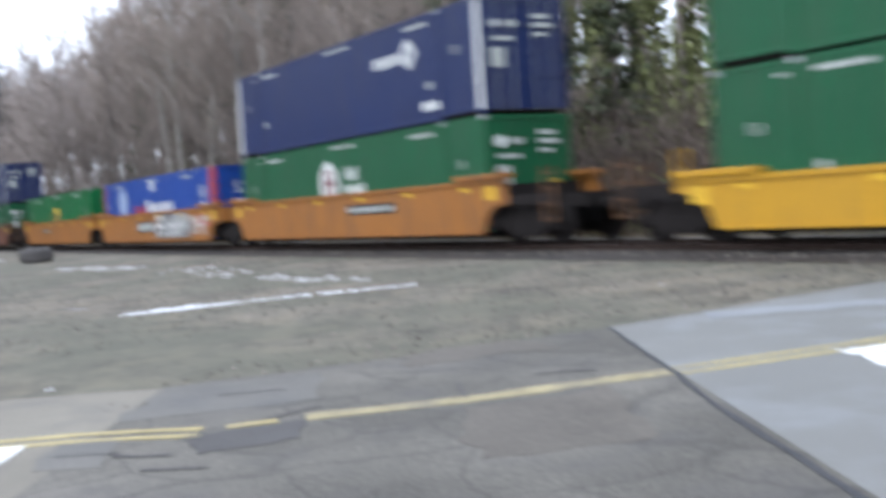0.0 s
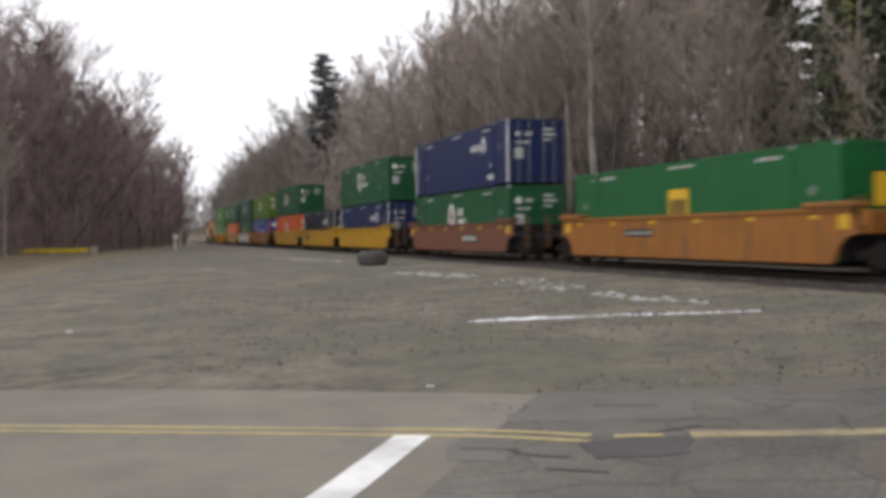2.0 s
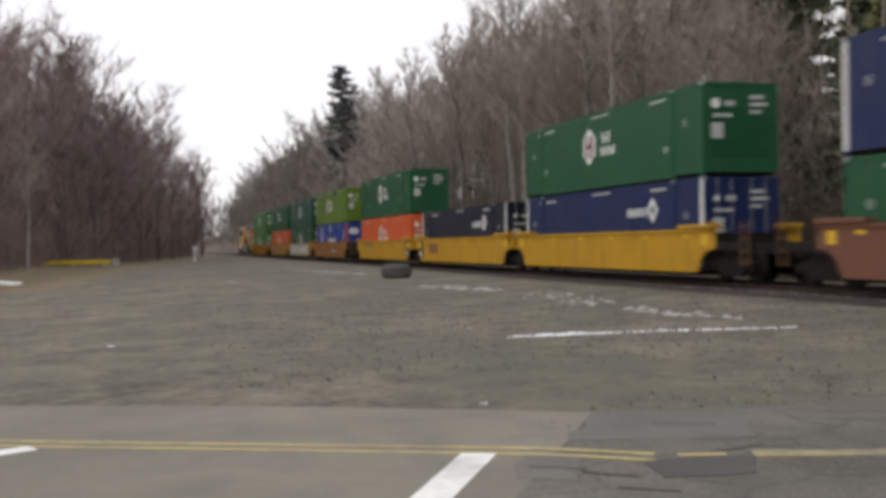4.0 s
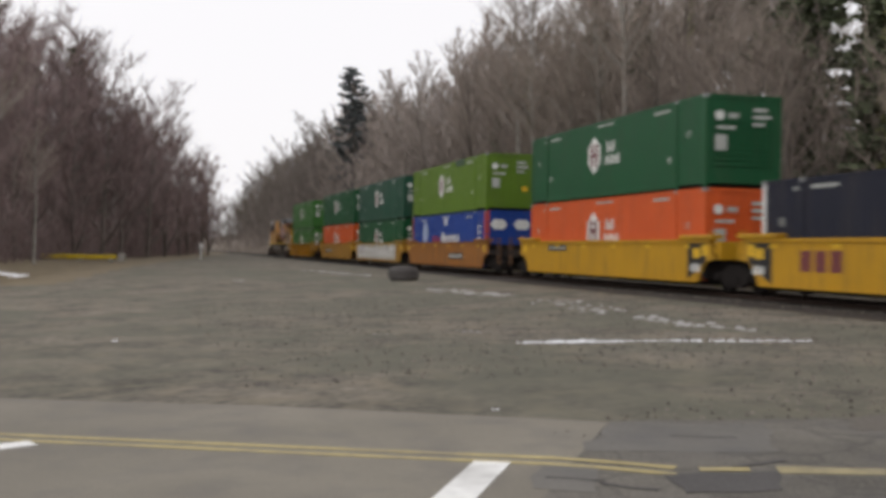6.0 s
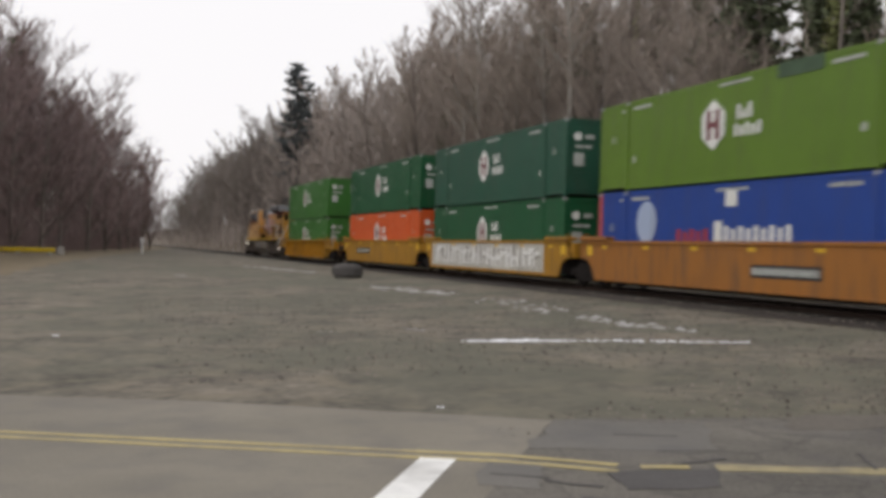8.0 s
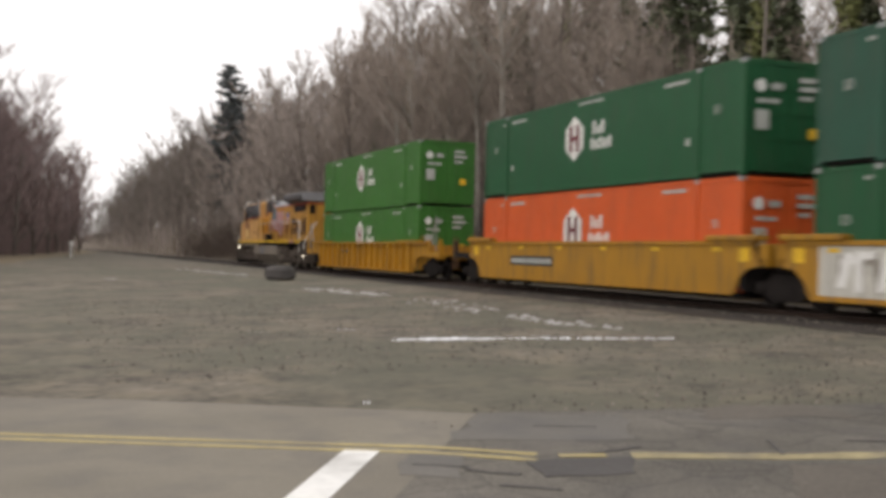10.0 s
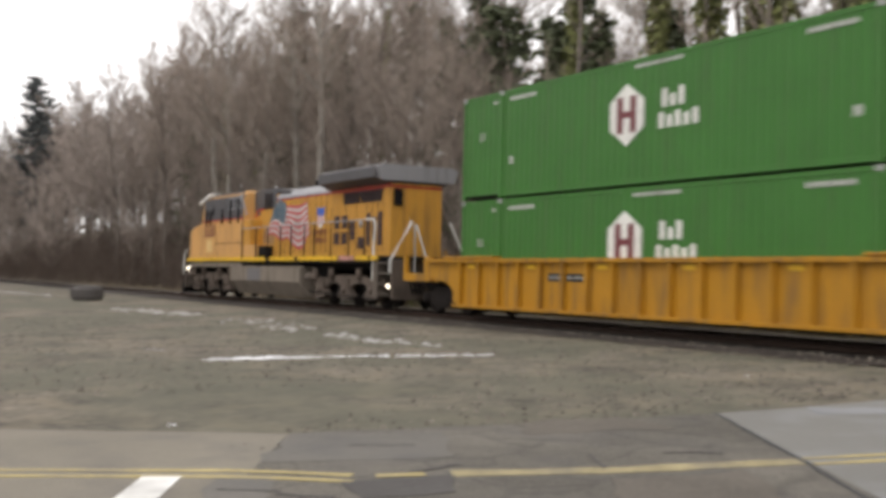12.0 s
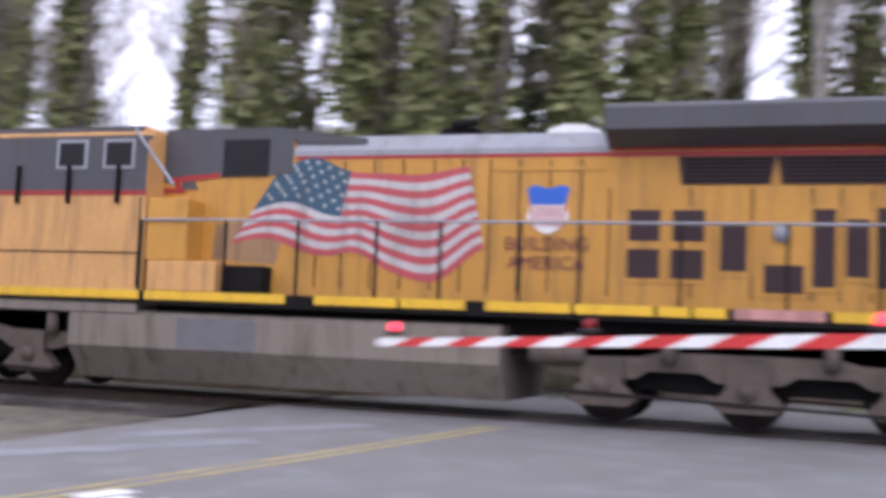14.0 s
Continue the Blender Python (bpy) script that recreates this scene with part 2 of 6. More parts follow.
def extrude_yz(pts, x0, x1, mi=0, bm=None):
    """A bar: an outline in y and z, from x0 to x1."""
    bm = bm or bmesh.new()
    a = [bm.verts.new((x0, y, z)) for y, z in pts]
    b = [bm.verts.new((x1, y, z)) for y, z in pts]
    n = len(pts)
    fs = [bm.faces.new(a), bm.faces.new(b[::-1])]
    fs += [bm.faces.new((a[i], b[i], b[(i + 1) % n], a[(i + 1) % n])) for i in range(n)]
    for f in fs:
        f.material_index = mi
    bmesh.ops.recalc_face_normals(bm, faces=fs)
    return bm


def tube(pts, r, n=6, bm=None, mi=0):
    """A round bar along points; r is a radius or one for each point."""
    bm = bm or bmesh.new()
    pts = [Vector(p) for p in pts]
    rs = r if isinstance(r, (list, tuple)) else [r] * len(pts)
    rings = []
    for i, p in enumerate(pts):
        d = (pts[min(i + 1, len(pts) - 1)] - pts[max(i - 1, 0)]).normalized()
        a = d.cross(Vector((0, 0, 1)) if abs(d.z) < 0.9 else Vector((1, 0, 0))).normalized()
        b = d.cross(a)
        rings.append([bm.verts.new(p + (a * math.cos(2 * math.pi * k / n) + b * math.sin(2 * math.pi * k / n)) * rs[i]) for k in range(n)])
    fs = []
    for q, s in zip(rings, rings[1:]):
        fs += [bm.faces.new((q[k], q[(k + 1) % n], s[(k + 1) % n], s[k])) for k in range(n)]
    fs += [bm.faces.new(rings[0][::-1]), bm.faces.new(rings[-1])]
    for f in fs:
        f.material_index = mi
        f.smooth = n > 7
    return bm


def flat(pts, y, thick=0.012, bm=None, mi=0):
    """A thin painted plate in the x-z plane, facing -y, its face at y."""
    return extrude_xz(pts, y, y + thick, mi, bm)


def letters(text, size, material, parent, m, name="lettering"):
    """Raised lettering in the built-in font, made into a mesh."""
    cu = bpy.data.curves.new(name, "FONT")
    cu.body, cu.size, cu.extrude, cu.align_x, cu.align_y = text, size, 0.004, "CENTER", "CENTER"
    tmp = new("tmp", cu)
    me = bpy.data.meshes.new_from_object(tmp.evaluated_get(bpy.context.evaluated_depsgraph_get()))
    bpy.data.objects.remove(tmp)
    bpy.data.curves.remove(cu)
    me.name = name
    me.materials.clear()
    me.materials.append(material)
    ob = new(name, me)
    ob.parent, ob.matrix_basis = parent, m
    return ob


def thing(name, label, category, m=None, group="", kind=""):
    ob = new(name)
    if m is not None:
        ob.matrix_basis = m
    return tagged(ob, label, category, group, kind)


# ---------------------------------------------------------------- the lie of the land
D = 17.754          # the track's centre line lies at y = D and runs along x; rail tops at z = 0


def step(a, b, v):
    k = min(max((v - a) / (b - a), 0.0), 1.0)
    return k * k * (3 - 2 * k)


def plain(x, y):
    """The lot and the road, which rise gently to the crossing."""
    w = 0.2 + 0.8 * step(-95, -32, x)
    return -0.035 + 0.0316 * (max(y, -22) - D) * w if y < D else -0.035


def land(x, y):
    z = plain(x, y)
    bed = step(3.6, 2.3, abs(y - D)) * (1 if not -9.3 < x < 4.4 else 0)
    z -= 0.09 * bed
    if y > D + 3:
        rise = 2.2 + 4.3 * step(-34, -62, x)
        z += rise * step(D + 4.5, D + 24, y) + 0.10 * rise * min(max(0, y - D - 24), 30) ** 0.6 - 0.35 * step(D + 3, D + 5, y)
        z += 0.35 * noise.noise(Vector((x * 0.15, y * 0.15, 3))) * step(D + 4, D + 9, y)
    if y < -2:
        z += 1.2 * step(-2, -26, y) * step(-55, -80, x)
    z += 0.02 * noise.noise(Vector((x * 0.7, y * 0.7, 0)))
    return z


def sheet(name, xs, ys, height, material, kind="structure", label="", lift=0.0):
    me = bpy.data.meshes.new(name)
    vs = [(x, y, height(x, y) + lift) for x in xs for y in ys]
    ny = len(ys)
    fs = [(i * ny + j, (i + 1) * ny + j, (i + 1) * ny + j + 1, i * ny + j + 1) for i in range(len(xs) - 1) for j in range(ny - 1)]
    me.from_pydata(vs, [], fs)
    for p in me.polygons:
        p.use_smooth = True
    me.materials.append(material)
    return tagged(new(name, me), label, "ground", kind=kind)


def spread(a, b, s):
    return [a + (b - a) * i / max(1, math.ceil((b - a) / s)) for i in range(max(1, math.ceil((b - a) / s)) + 1)]


xs = [-2500, -1200, -700] + spread(-450, -120, 10)[:-1] + spread(-120, -40, 2.5)[:-1] + spread(-40, 12, 0.8)[:-1] + spread(12, 80, 6) + [300, 1500]
ys = [-1500, -400, -120] + spread(-60, -4, 4)[:-1] + spread(-4, 22, 0.6)[:-1] + spread(22, 60, 2.5) + [90, 200, 700, 1800]
ground = sheet("ground", xs, ys, land, gravel_m, label="grey-brown gravel lot with faint wheel tracks and dirt")
ground.data.materials.append(litter_m)
ground.data.materials.append(dry_grass_m)
for p in ground.data.polygons:
    c = p.center
    if c.y > D + 4.2:
        p.material_index = 1
    elif c.y < -3 - 0.12 * (c.x + 60) and c.x < -52:
        p.material_index = 2 if c.y > -16 else 1

# paved road, three stretches of different age, butted end to end


def paved(name, far, near, material, label, n=14):
    """Asphalt between a far and a near edge, given by as many points."""
    def along(line, k):
        k *= len(line) - 1
        i = min(int(k), len(line) - 2)
        a, b = Vector(line[i]), Vector(line[i + 1])
        return a + (b - a) * (k - i)
    bm = bmesh.new()
    grid = []
    for i in range(n + 1):
        a, b = along(far, i / n), along(near, i / n)
        grid.append([])
        for j in range(n + 1):
            p = a + (b - a) * (j / n)
            if j == 0:
                p = p + Vector((0.10 * noise.noise(Vector((p.x * 2, p.y * 2, 5))), 0)) 
            grid[-1].append(bm.verts.new((p.x, p.y, plain(p.x, p.y) + 0.024)))
    for i in range(n):
        for j in range(n):
            bm.faces.new((grid[i][j], grid[i][j + 1], grid[i + 1][j + 1], grid[i + 1][j]))
    bmesh.ops.recalc_face_normals(bm, faces=bm.faces)
    r = bmesh.ops.extrude_face_region(bm, geom=list(bm.faces))
    for v in r["geom"]:
        if isinstance(v, bmesh.types.BMVert):
            v.co.z -= 0.08
    bmesh.ops.recalc_face_normals(bm, faces=bm.faces)
    return tagged(part(name, bm, material), label, "road", kind="structure")


paved("road", [(-40, -38), (-22, -12), (-14.35, -1.4), (-12.9, 1.1), (-10.55, 4.2)], [(-24, -46), (-9, -16), (-4.2, -6), (-2.8, -3.2), (-1.3, -1.3)], old_asphalt_m, "worn beige-grey asphalt road beside the gravel lot", 24)
paved("road", [(-10.55, 4.2), (-9.95, 6.4), (-9.48, 8.58)], [(-1.3, -1.3), (0.2, 0.6), (1.7, 2.46)], patched_m, "cracked and patched brown-grey asphalt road stretch", 10)
paved("road", [(-9.48, 8.58), (-9.2, 12.4), (-8.9, 16.0), (-8.3, 19.6), (-6.6, 27)], [(1.7, 2.46), (3, 8), (3.5, 14), (3.8, 20), (4.4, 27)], new_asphalt_m, "smooth bluish-grey asphalt leading onto the level crossing", 20)


def stripe(name, line, width, material, label, lift=0.03, ragged=0.0, parent=None, kind="structure", category="road marking", cut=0.18):
    """A painted or poured band along a line on the ground."""
    pts = [Vector((x, y, 0)) for x, y in line]
    fine = []
    for a, b in zip(pts, pts[1:]):
        k = max(1, int((b - a).length / cut))
        fine += [a + (b - a) * i / k for i in range(k)]
    fine.append(pts[-1])
    bm = bmesh.new()
    prev = None
    for i, p in enumerate(fine):
        d = (fine[min(i + 1, len(fine) - 1)] - fine[max(i - 1, 0)]).normalized()
        nrm = Vector((-d.y, d.x, 0))
        w0 = width / 2 * (1 + ragged * noise.noise(p * 2.7 + Vector((0, 0, 1)))) 
        w1 = width / 2 * (1 + ragged * noise.noise(p * 2.7 + Vector((0, 0, 7))))
        row = []
        for q in (p - nrm * w0, p + nrm * w1):
            row.append(bm.verts.new((q.x, q.y, max(plain(q.x, q.y), -9) + lift)))
        if prev:
            bm.faces.new((prev[0], prev[1], row[1], row[0]))
        prev = row
    bmesh.ops.recalc_face_normals(bm, faces=bm.faces)
    for f in bm.faces:
        if f.normal.z < 0:
            f.normal_flip()
    r = bmesh.ops.extrude_face_region(bm, geom=list(bm.faces))
    for v in r["geom"]:
        if isinstance(v, bmesh.types.BMVert):
            v.co.z -= 0.003
    bmesh.ops.recalc_face_normals(bm, faces=bm.faces)
    return tagged(part(name, bm, material), label, category, kind=kind)


CENTRE = [(-21, -14), (-16, -7.6), (-11.55, -1.2), (-8.92, 2.98), (-8.0, 4.5), (-6.98, 7.2), (-6.52, 8.8), (-5.7, 12), (-4.8, 15.9)]
for off in (-0.11, 0.11):
    line = [(x + off, y - off * 0.45) for x, y in CENTRE]
    stripe("road_marking", line[:4], 0.10, yellow_line_m, "worn yellow double centre line", lift=0.029, ragged=0.25)
    stripe("road_marking", line[3:4] + [(-8.55 + off, 3.42 - off * 0.45), (-8.22 + off, 3.76 - off * 0.45)], 0.09, yellow_line_m, "yellow centre line on broken asphalt", lift=0.031, ragged=0.5)
    stripe("road_marking", line[5:], 0.10, yellow_line_m, "worn yellow double centre line", lift=0.029, ragged=0.25)
stripe("road_marking", [(-8.02, 4.5), (-7.5, 5.55), (-6.98, 7.2)], 0.24, mat("faded_yellow", (0.31, 0.265, 0.15), 0.85, var=0.3, scale=3, fine=12, dirt=(0.13, 0.12, 0.108), dirt_amount=0.8), "faded broad yellow centre line", lift=0.029, ragged=0.35)
stripe("road_marking", [(-8.2, 3.95), (-8.08, 4.3)], 0.12, yellow_line_m, "last flakes of a yellow line", lift=0.033, ragged=0.9)
stripe("road_marking", [(-9.02, 2.56), (-7.5, 1.72), (-4.2, -0.2)], 0.30, white_line_m, "thick white painted bar across the lane", lift=0.03)
stripe("road_joint", [(-9.48, 8.58), (-7.02, 7.19), (-5.81, 6.46), (-3.83, 5.4), (1.7, 2.46)], 0.045, tar_m, "dark open joint between two asphalt ages", lift=0.03, ragged=0.8, category="road joint")


def blotch(name, corners, material, label, lift, seed, rough=0.16):
    """An asphalt patch with an uneven outline."""
    pts = [Vector((x, y, 0)) for x, y in corners]
    ring = []
    for a, b in zip(pts, pts[1:] + pts[:1]):
        for i in range(9):
            q = a + (b - a) * i / 9
            ring.append((q.x + rough * noise.noise(Vector((q.x * 2.4, q.y * 2.4, seed))), q.y + rough * noise.noise(Vector((q.x * 2.4, q.y * 2.4, seed + 9)))))
    bm = bmesh.new()
    top = [bm.verts.new((x, y, plain(x, y) + 0.024 + lift)) for x, y in ring]
    low = [bm.verts.new((x, y, plain(x, y) + 0.018)) for x, y in ring]
    bm.faces.new(top)
    for i in range(len(ring)):
        j = (i + 1) % len(ring)
        bm.faces.new((top[i], low[i], low[j], top[j]))
    bmesh.ops.recalc_face_normals(bm, faces=bm.faces)
    bmesh.ops.triangulate(bm, faces=bm.faces)
    return tagged(part(name, bm, material), label, "road patch", kind="structure")


grey_patch_m = mat("grey_patch", (0.136, 0.128, 0.115), 0.9, var=0.25, scale=1.2, fine=26, bump=0.5, dirt=(0.10, 0.098, 0.098), dirt_amount=0.5)
dark_patch_m = mat("dark_patch", (0.076, 0.071, 0.069), 0.85, var=0.3, scale=1.5, fine=26, bump=0.5)
brown_patch_m = mat("brown_patch", (0.118, 0.104, 0.088), 0.92, var=0.35, scale=1.0, fine=22, bump=0.6)
blotch("road_patch", [(-10.55, 4.25), (-9.85, 5.5), (-8.55, 4.85), (-9.2, 3.4)], grey_patch_m, "smooth grey asphalt patch on the broken road", 0.004, 1)
blotch("road_patch", [(-8.12, 3.62), (-7.95, 4.42), (-7.36, 4.15), (-7.5, 3.45)], dark_patch_m, "dark fresh tar patch beside the centre line", 0.007, 2, 0.1)
blotch("road_patch", [(-8.9, 2.95), (-8.5, 3.3), (-7.75, 2.9), (-8.0, 2.55)], grey_patch_m, "small grey asphalt patch with a dark edge", 0.004, 3, 0.1)
blotch("road_patch", [(-10.0, 6.3), (-9.8, 7.6), (-8.9, 7.5), (-9.3, 6.1)], brown_patch_m, "brown worn asphalt patch at the road's edge", 0.004, 4, 0.2)
blotch("road_patch", [(-7.2, 5.4), (-6.9, 6.5), (-5.4, 5.6), (-5.9, 4.6)], brown_patch_m, "brown worn asphalt patch", 0.004, 5, 0.2)
rc = random.Random(6)
for x, y, dx, dy in ((-8.35, 2.75, 0.3, 0.35), (-8.0, 3.05, 0.35, 0.3), (-8.3, 4.75, 0.1, -0.5), (-7.4, 3.1, 0.3, 0.3), (-8.1, 5.9, 0.55, -0.3), (-9.6, 4.4, 0.3, 0.5), (-7.9, 6.5, 0.3, 0.4)):
    pts = [(x + dx * k / 4 + rc.uniform(-0.02, 0.02), y + dy * k / 4 + rc.uniform(-0.02, 0.02)) for k in range(5)]
    stripe("road_crack", pts, rc.uniform(0.03, 0.06), dark_patch_m, "dark crack in the broken asphalt", lift=0.032, ragged=0.9, category="crack", cut=0.09)
for x0, y0, x1, y1 in ((-9.1, 9.6, -6.9, 12.6), (-8.6, 12.2, -6.4, 15.0)):
    stripe("tyre_track", [(x0, y0), (x1, y1)], 0.5, mat("salt_track", (0.24, 0.245, 0.255), 0.85, var=0.2, scale=1.5, dirt=(0.17, 0.178, 0.19), dirt_amount=0.7), "pale salty wheel track on the asphalt", lift=0.029, ragged=0.5, category="wheel track")
stripe("road_marking", [(-11.24, -1.1), (-11.0, -1.7), (-9.2, -3.0)], 0.28, white_line_m, "white painted bar across the lane", lift=0.03)
# the worn stop bar, broken into pieces
rs = random.Random(15)
ax, ay, bx, by = -6.48, 8.70, -1.66, 6.67
for i in range(15):
    k0, k1 = (i + rs.uniform(0.0, 0.12)) / 15, (i + rs.uniform(0.82, 1.0)) / 15
    nx, ny = 0.388, 0.922
    lo, hi = -0.31 + rs.uniform(0, 0.16), 0.31 - rs.uniform(0, 0.16)
    cs = [(ax + (bx - ax) * k + nx * o, ay + (by - ay) * k + ny * o) for k, o in ((k0, lo), (k1, lo + rs.uniform(-0.05, 0.05)), (k1, hi), (k0, hi + rs.uniform(-0.05, 0.05)))]
    tagged(blotch("road_marking", cs, white_line_m, "worn white stop bar before the crossing", 0.005, 20 + i, 0.09), category="road marking")
# ---------------------------------------------------------------- railway track


def bed_height(x, y):
    """The crushed stone: flat between the rails, sloping down to the lot."""
    rough = noise.noise(Vector((x * 3, y * 3, 0)))
    return max(-0.17 + 0.035 * rough - 0.14 * step(1.6, 2.6, abs(y - D)), land(x, y) + 0.012 + 0.012 * rough)


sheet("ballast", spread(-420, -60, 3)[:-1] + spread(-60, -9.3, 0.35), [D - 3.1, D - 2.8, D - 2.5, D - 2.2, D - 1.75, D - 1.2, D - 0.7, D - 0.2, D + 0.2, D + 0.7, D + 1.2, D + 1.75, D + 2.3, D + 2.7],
      bed_height, shaded_ballast_m, label="brown-grey crushed stone ballast bed, its colour darkened for the train's shade")
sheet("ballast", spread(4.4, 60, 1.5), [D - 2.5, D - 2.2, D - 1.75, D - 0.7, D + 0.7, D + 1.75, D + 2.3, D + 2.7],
      bed_height, shaded_ballast_m, label="brown-grey crushed stone ballast bed, its colour darkened for the train's shade")
track = thing("railway_track", "single railway track with rusty rails and dark ties", "railway track", kind="structure")
for sy in (-0.7535, 0.7535):
    prof = [(sy - 0.068, -0.17), (sy + 0.068, -0.17), (sy + 0.06, -0.15), (sy + 0.012, -0.13), (sy + 0.012, -0.045), (sy + 0.036, -0.035), (sy + 0.036, -0.002), (sy + 0.03, 0), (sy - 0.03, 0), (sy - 0.036, -0.002), (sy - 0.036, -0.035), (sy - 0.012, -0.045), (sy - 0.012, -0.13), (sy - 0.06, -0.15)]
    bm = extrude_yz([(D + y, z) for y, z in prof], -420, 80)
    bm.faces.ensure_lookup_table()
    for f in bm.faces:
        if f.normal.z > 0.9 and f.calc_center_median().z > -0.01:
            f.material_index = 1
    part("rail", bm, [rail_m, rail_top_m], track)
tie = None
for i in range(270):
    x = -9.6 - 0.55 * i
    m = pose(x, D, -0.255, 0, 0, random.uniform(-1, 1))
    if tie is None:
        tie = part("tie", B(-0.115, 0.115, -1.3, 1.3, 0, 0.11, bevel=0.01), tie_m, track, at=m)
    else:
        again(tie, track, m)

# ---------------------------------------------------------------- containers
dull_mark_m = paint("mark_dull", (0.45, 0.47, 0.44), 0.4)
pale_blue_m = paint("pale_blue", (0.36, 0.44, 0.6), 0.3)
CL, CH, CW = 16.15, 2.9, 2.6
SIZES = {}


def hexagon(cx, cz, w, h, cut=0.28):
    return [(cx - w / 2, cz - h / 2 + h * cut), (cx, cz - h / 2), (cx + w / 2, cz - h / 2 + h * cut), (cx + w / 2, cz + h / 2 - h * cut), (cx, cz + h / 2), (cx - w / 2, cz + h / 2 - h * cut)]


def rect(x0, x1, z0, z1):
    return [(x0, z0), (x1, z0), (x1, z1), (x0, z1)]


def end_plate(pts, x, thick, bm=None, mi=0):
    """A thin plate in the y-z plane at the rear end, facing +x."""
    return extrude_yz(pts, x, x + thick, mi, bm)


def container(label, paint_m, x, z, style="hub", ends=None, doors=True, group="stacked containers"):
    """A 53-foot container, its origin at the middle of its base; its near side faces -y."""
    ob = thing("container", label, "container", pose(x, D, z), group)
    h, L, w = CH - 0.045, CL / 2, CW / 2
    # frame: corner posts, posts at the lifting points, rails
    bm = bmesh.new()
    for sx in (-1, 1):
        for sy in (-1, 1):
            cx, cy = sx * (L - 0.07), sy * (w - 0.07)
            box(bm, cx - 0.07, cx + 0.07, cy - 0.07, cy + 0.07, 0.1, h)
            px = sx * (L - 1.98)
            box(bm, px - 0.06, px + 0.06, *sorted((sy * (w + 0.02), sy * (w - 0.1))), 0.0, h - 0.06)
    for sy in (-1, 1):
        y0, y1 = sorted((sy * w, sy * (w - 0.09)))
        box(bm, -L + 2.055, L - 2.055, y0, y1, 0.03, 0.15)
        for a, b in ((-L + 0.14, -L + 1.905), (L - 1.905, L - 0.14)):
            box(bm, a, b, y0, y1, 0.1, 0.2)
        box(bm, -L + 0.14, L - 0.14, y0, y1, h - 0.09, h)
    for sx in (-1, 1):
        x0, x1 = sorted((sx * L, sx * (L - 0.1)))
        box(bm, x0, x1, -w + 0.14, w - 0.14, 0.1, 0.2)
        box(bm, x0, x1, -w + 0.14, w - 0.14, h - 0.12, h)
    part("frame", bm, paint_m, ob)
    # corrugated sides
    for sy in (-1, 1):
        bm = bmesh.new()
        pitch, x0 = 0.255, -L + 0.14
        n = int((CL - 0.28) / pitch)
        pitch = (CL - 0.28) / n
        out, inn = sy * (w - 0.012), sy * (w - 0.045)
        line = []
        for i in range(n):
            a = x0 + i * pitch
            line += [(a, inn), (a + pitch * 0.12, out), (a + pitch * 0.82, out), (a + pitch * 0.94, inn)]
        line.append((x0 + n * pitch, inn))
        va = [bm.verts.new((p, q, 0.12)) for p, q in line]
        vb = [bm.verts.new((p, q, h - 0.09)) for p, q in line]
        for i in range(len(line) - 1):
            bm.faces.new((va[i], va[i + 1], vb[i + 1], vb[i]) if sy < 0 else (va[i + 1], va[i], vb[i], vb[i + 1]))
        part("side_panel", bm, paint_m, ob)
    part("roof", B(-L + 0.1, L - 0.1, -w + 0.09, w - 0.09, h - 0.06, h - 0.02), paint_m, ob)
    part("floor", B(-L + 0.1, L - 0.1, -w + 0.09, w - 0.09, 0.02, 0.14), steel_m, ob)
    # far end wall with ribs
    wall = part("end_wall", B(-L + 0.03, -L + 0.06, -w + 0.14, w - 0.14, 0.13, h - 0.12), paint_m, ob)
    for k in range(5):
        y = -w + 0.35 + k * 0.44
        part("rib", B(-L + 0.005, -L + 0.03, y, y + 0.14, 0.13, h - 0.12), paint_m, wall)
    e_m = paint_m
    if doors:
        for sy in (-1, 1):
            y0, y1 = sorted((sy * 0.01, sy * (w - 0.14)))
            d = part("door", B(L - 0.06, L - 0.03, y0, y1, 0.13, h - 0.12), e_m, ob)
            for k in range(4):
                z0 = 0.25 + k * 0.63
                part("door_panel", B(L - 0.03, L - 0.008, y0 + 0.08, y1 - 0.08, z0, z0 + 0.40), e_m, d)
                part("hinge", B(L - 0.03, L + 0.012, *sorted((sy * (w - 0.2), sy * (w - 0.02))), z0 + 0.1, z0 + 0.17), e_m, d)
            for k in (0.3, 0.72):
                y = y0 + (y1 - y0) * k
                part("lock_rod", tube([(L + 0.005, y, 0.05), (L + 0.005, y, h - 0.05)], 0.017), galv_m if style == "umax" else e_m, d, "upright lock rod")
    else:
        wall = part("end_wall", B(L - 0.06, L - 0.03, -w + 0.14, w - 0.14, 0.13, h - 0.12), e_m, ob)
        for k in range(9):
            part("rib", B(L - 0.03, L + 0.01, -w + 0.35, w - 0.35, 0.65 + k * 0.17, 0.74 + k * 0.17), e_m, wall)
    # corner castings, worn pale
    for sx in (-1, 1):
        for px in (sx * (L - 0.085), sx * (L - 1.98)):
            for zz in (0.0, h - 0.11):
                part("corner_casting", B(px - 0.09, px + 0.09, -w - 0.026, -w + 0.12, zz, zz + 0.115, bevel=0.01), galv_m if zz else paint_m, ob)
    f = -w - 0.004
    marks = bmesh.new()

    def word(cx, cz, wd, ht, n):
        for i in range(n):
            a = cx - wd / 2 + wd * (i + 0.12) / n
            flat(rect(a, a + wd / n * 0.76, cz - ht / 2, cz + ht / 2), f, 0.006, marks)

    word(-5.1, 2.6, 1.2, 0.1, 11), word(5.0, 2.6, 1.2, 0.1, 11), word(-6.4, 2.58, 0.26, 0.08, 2)
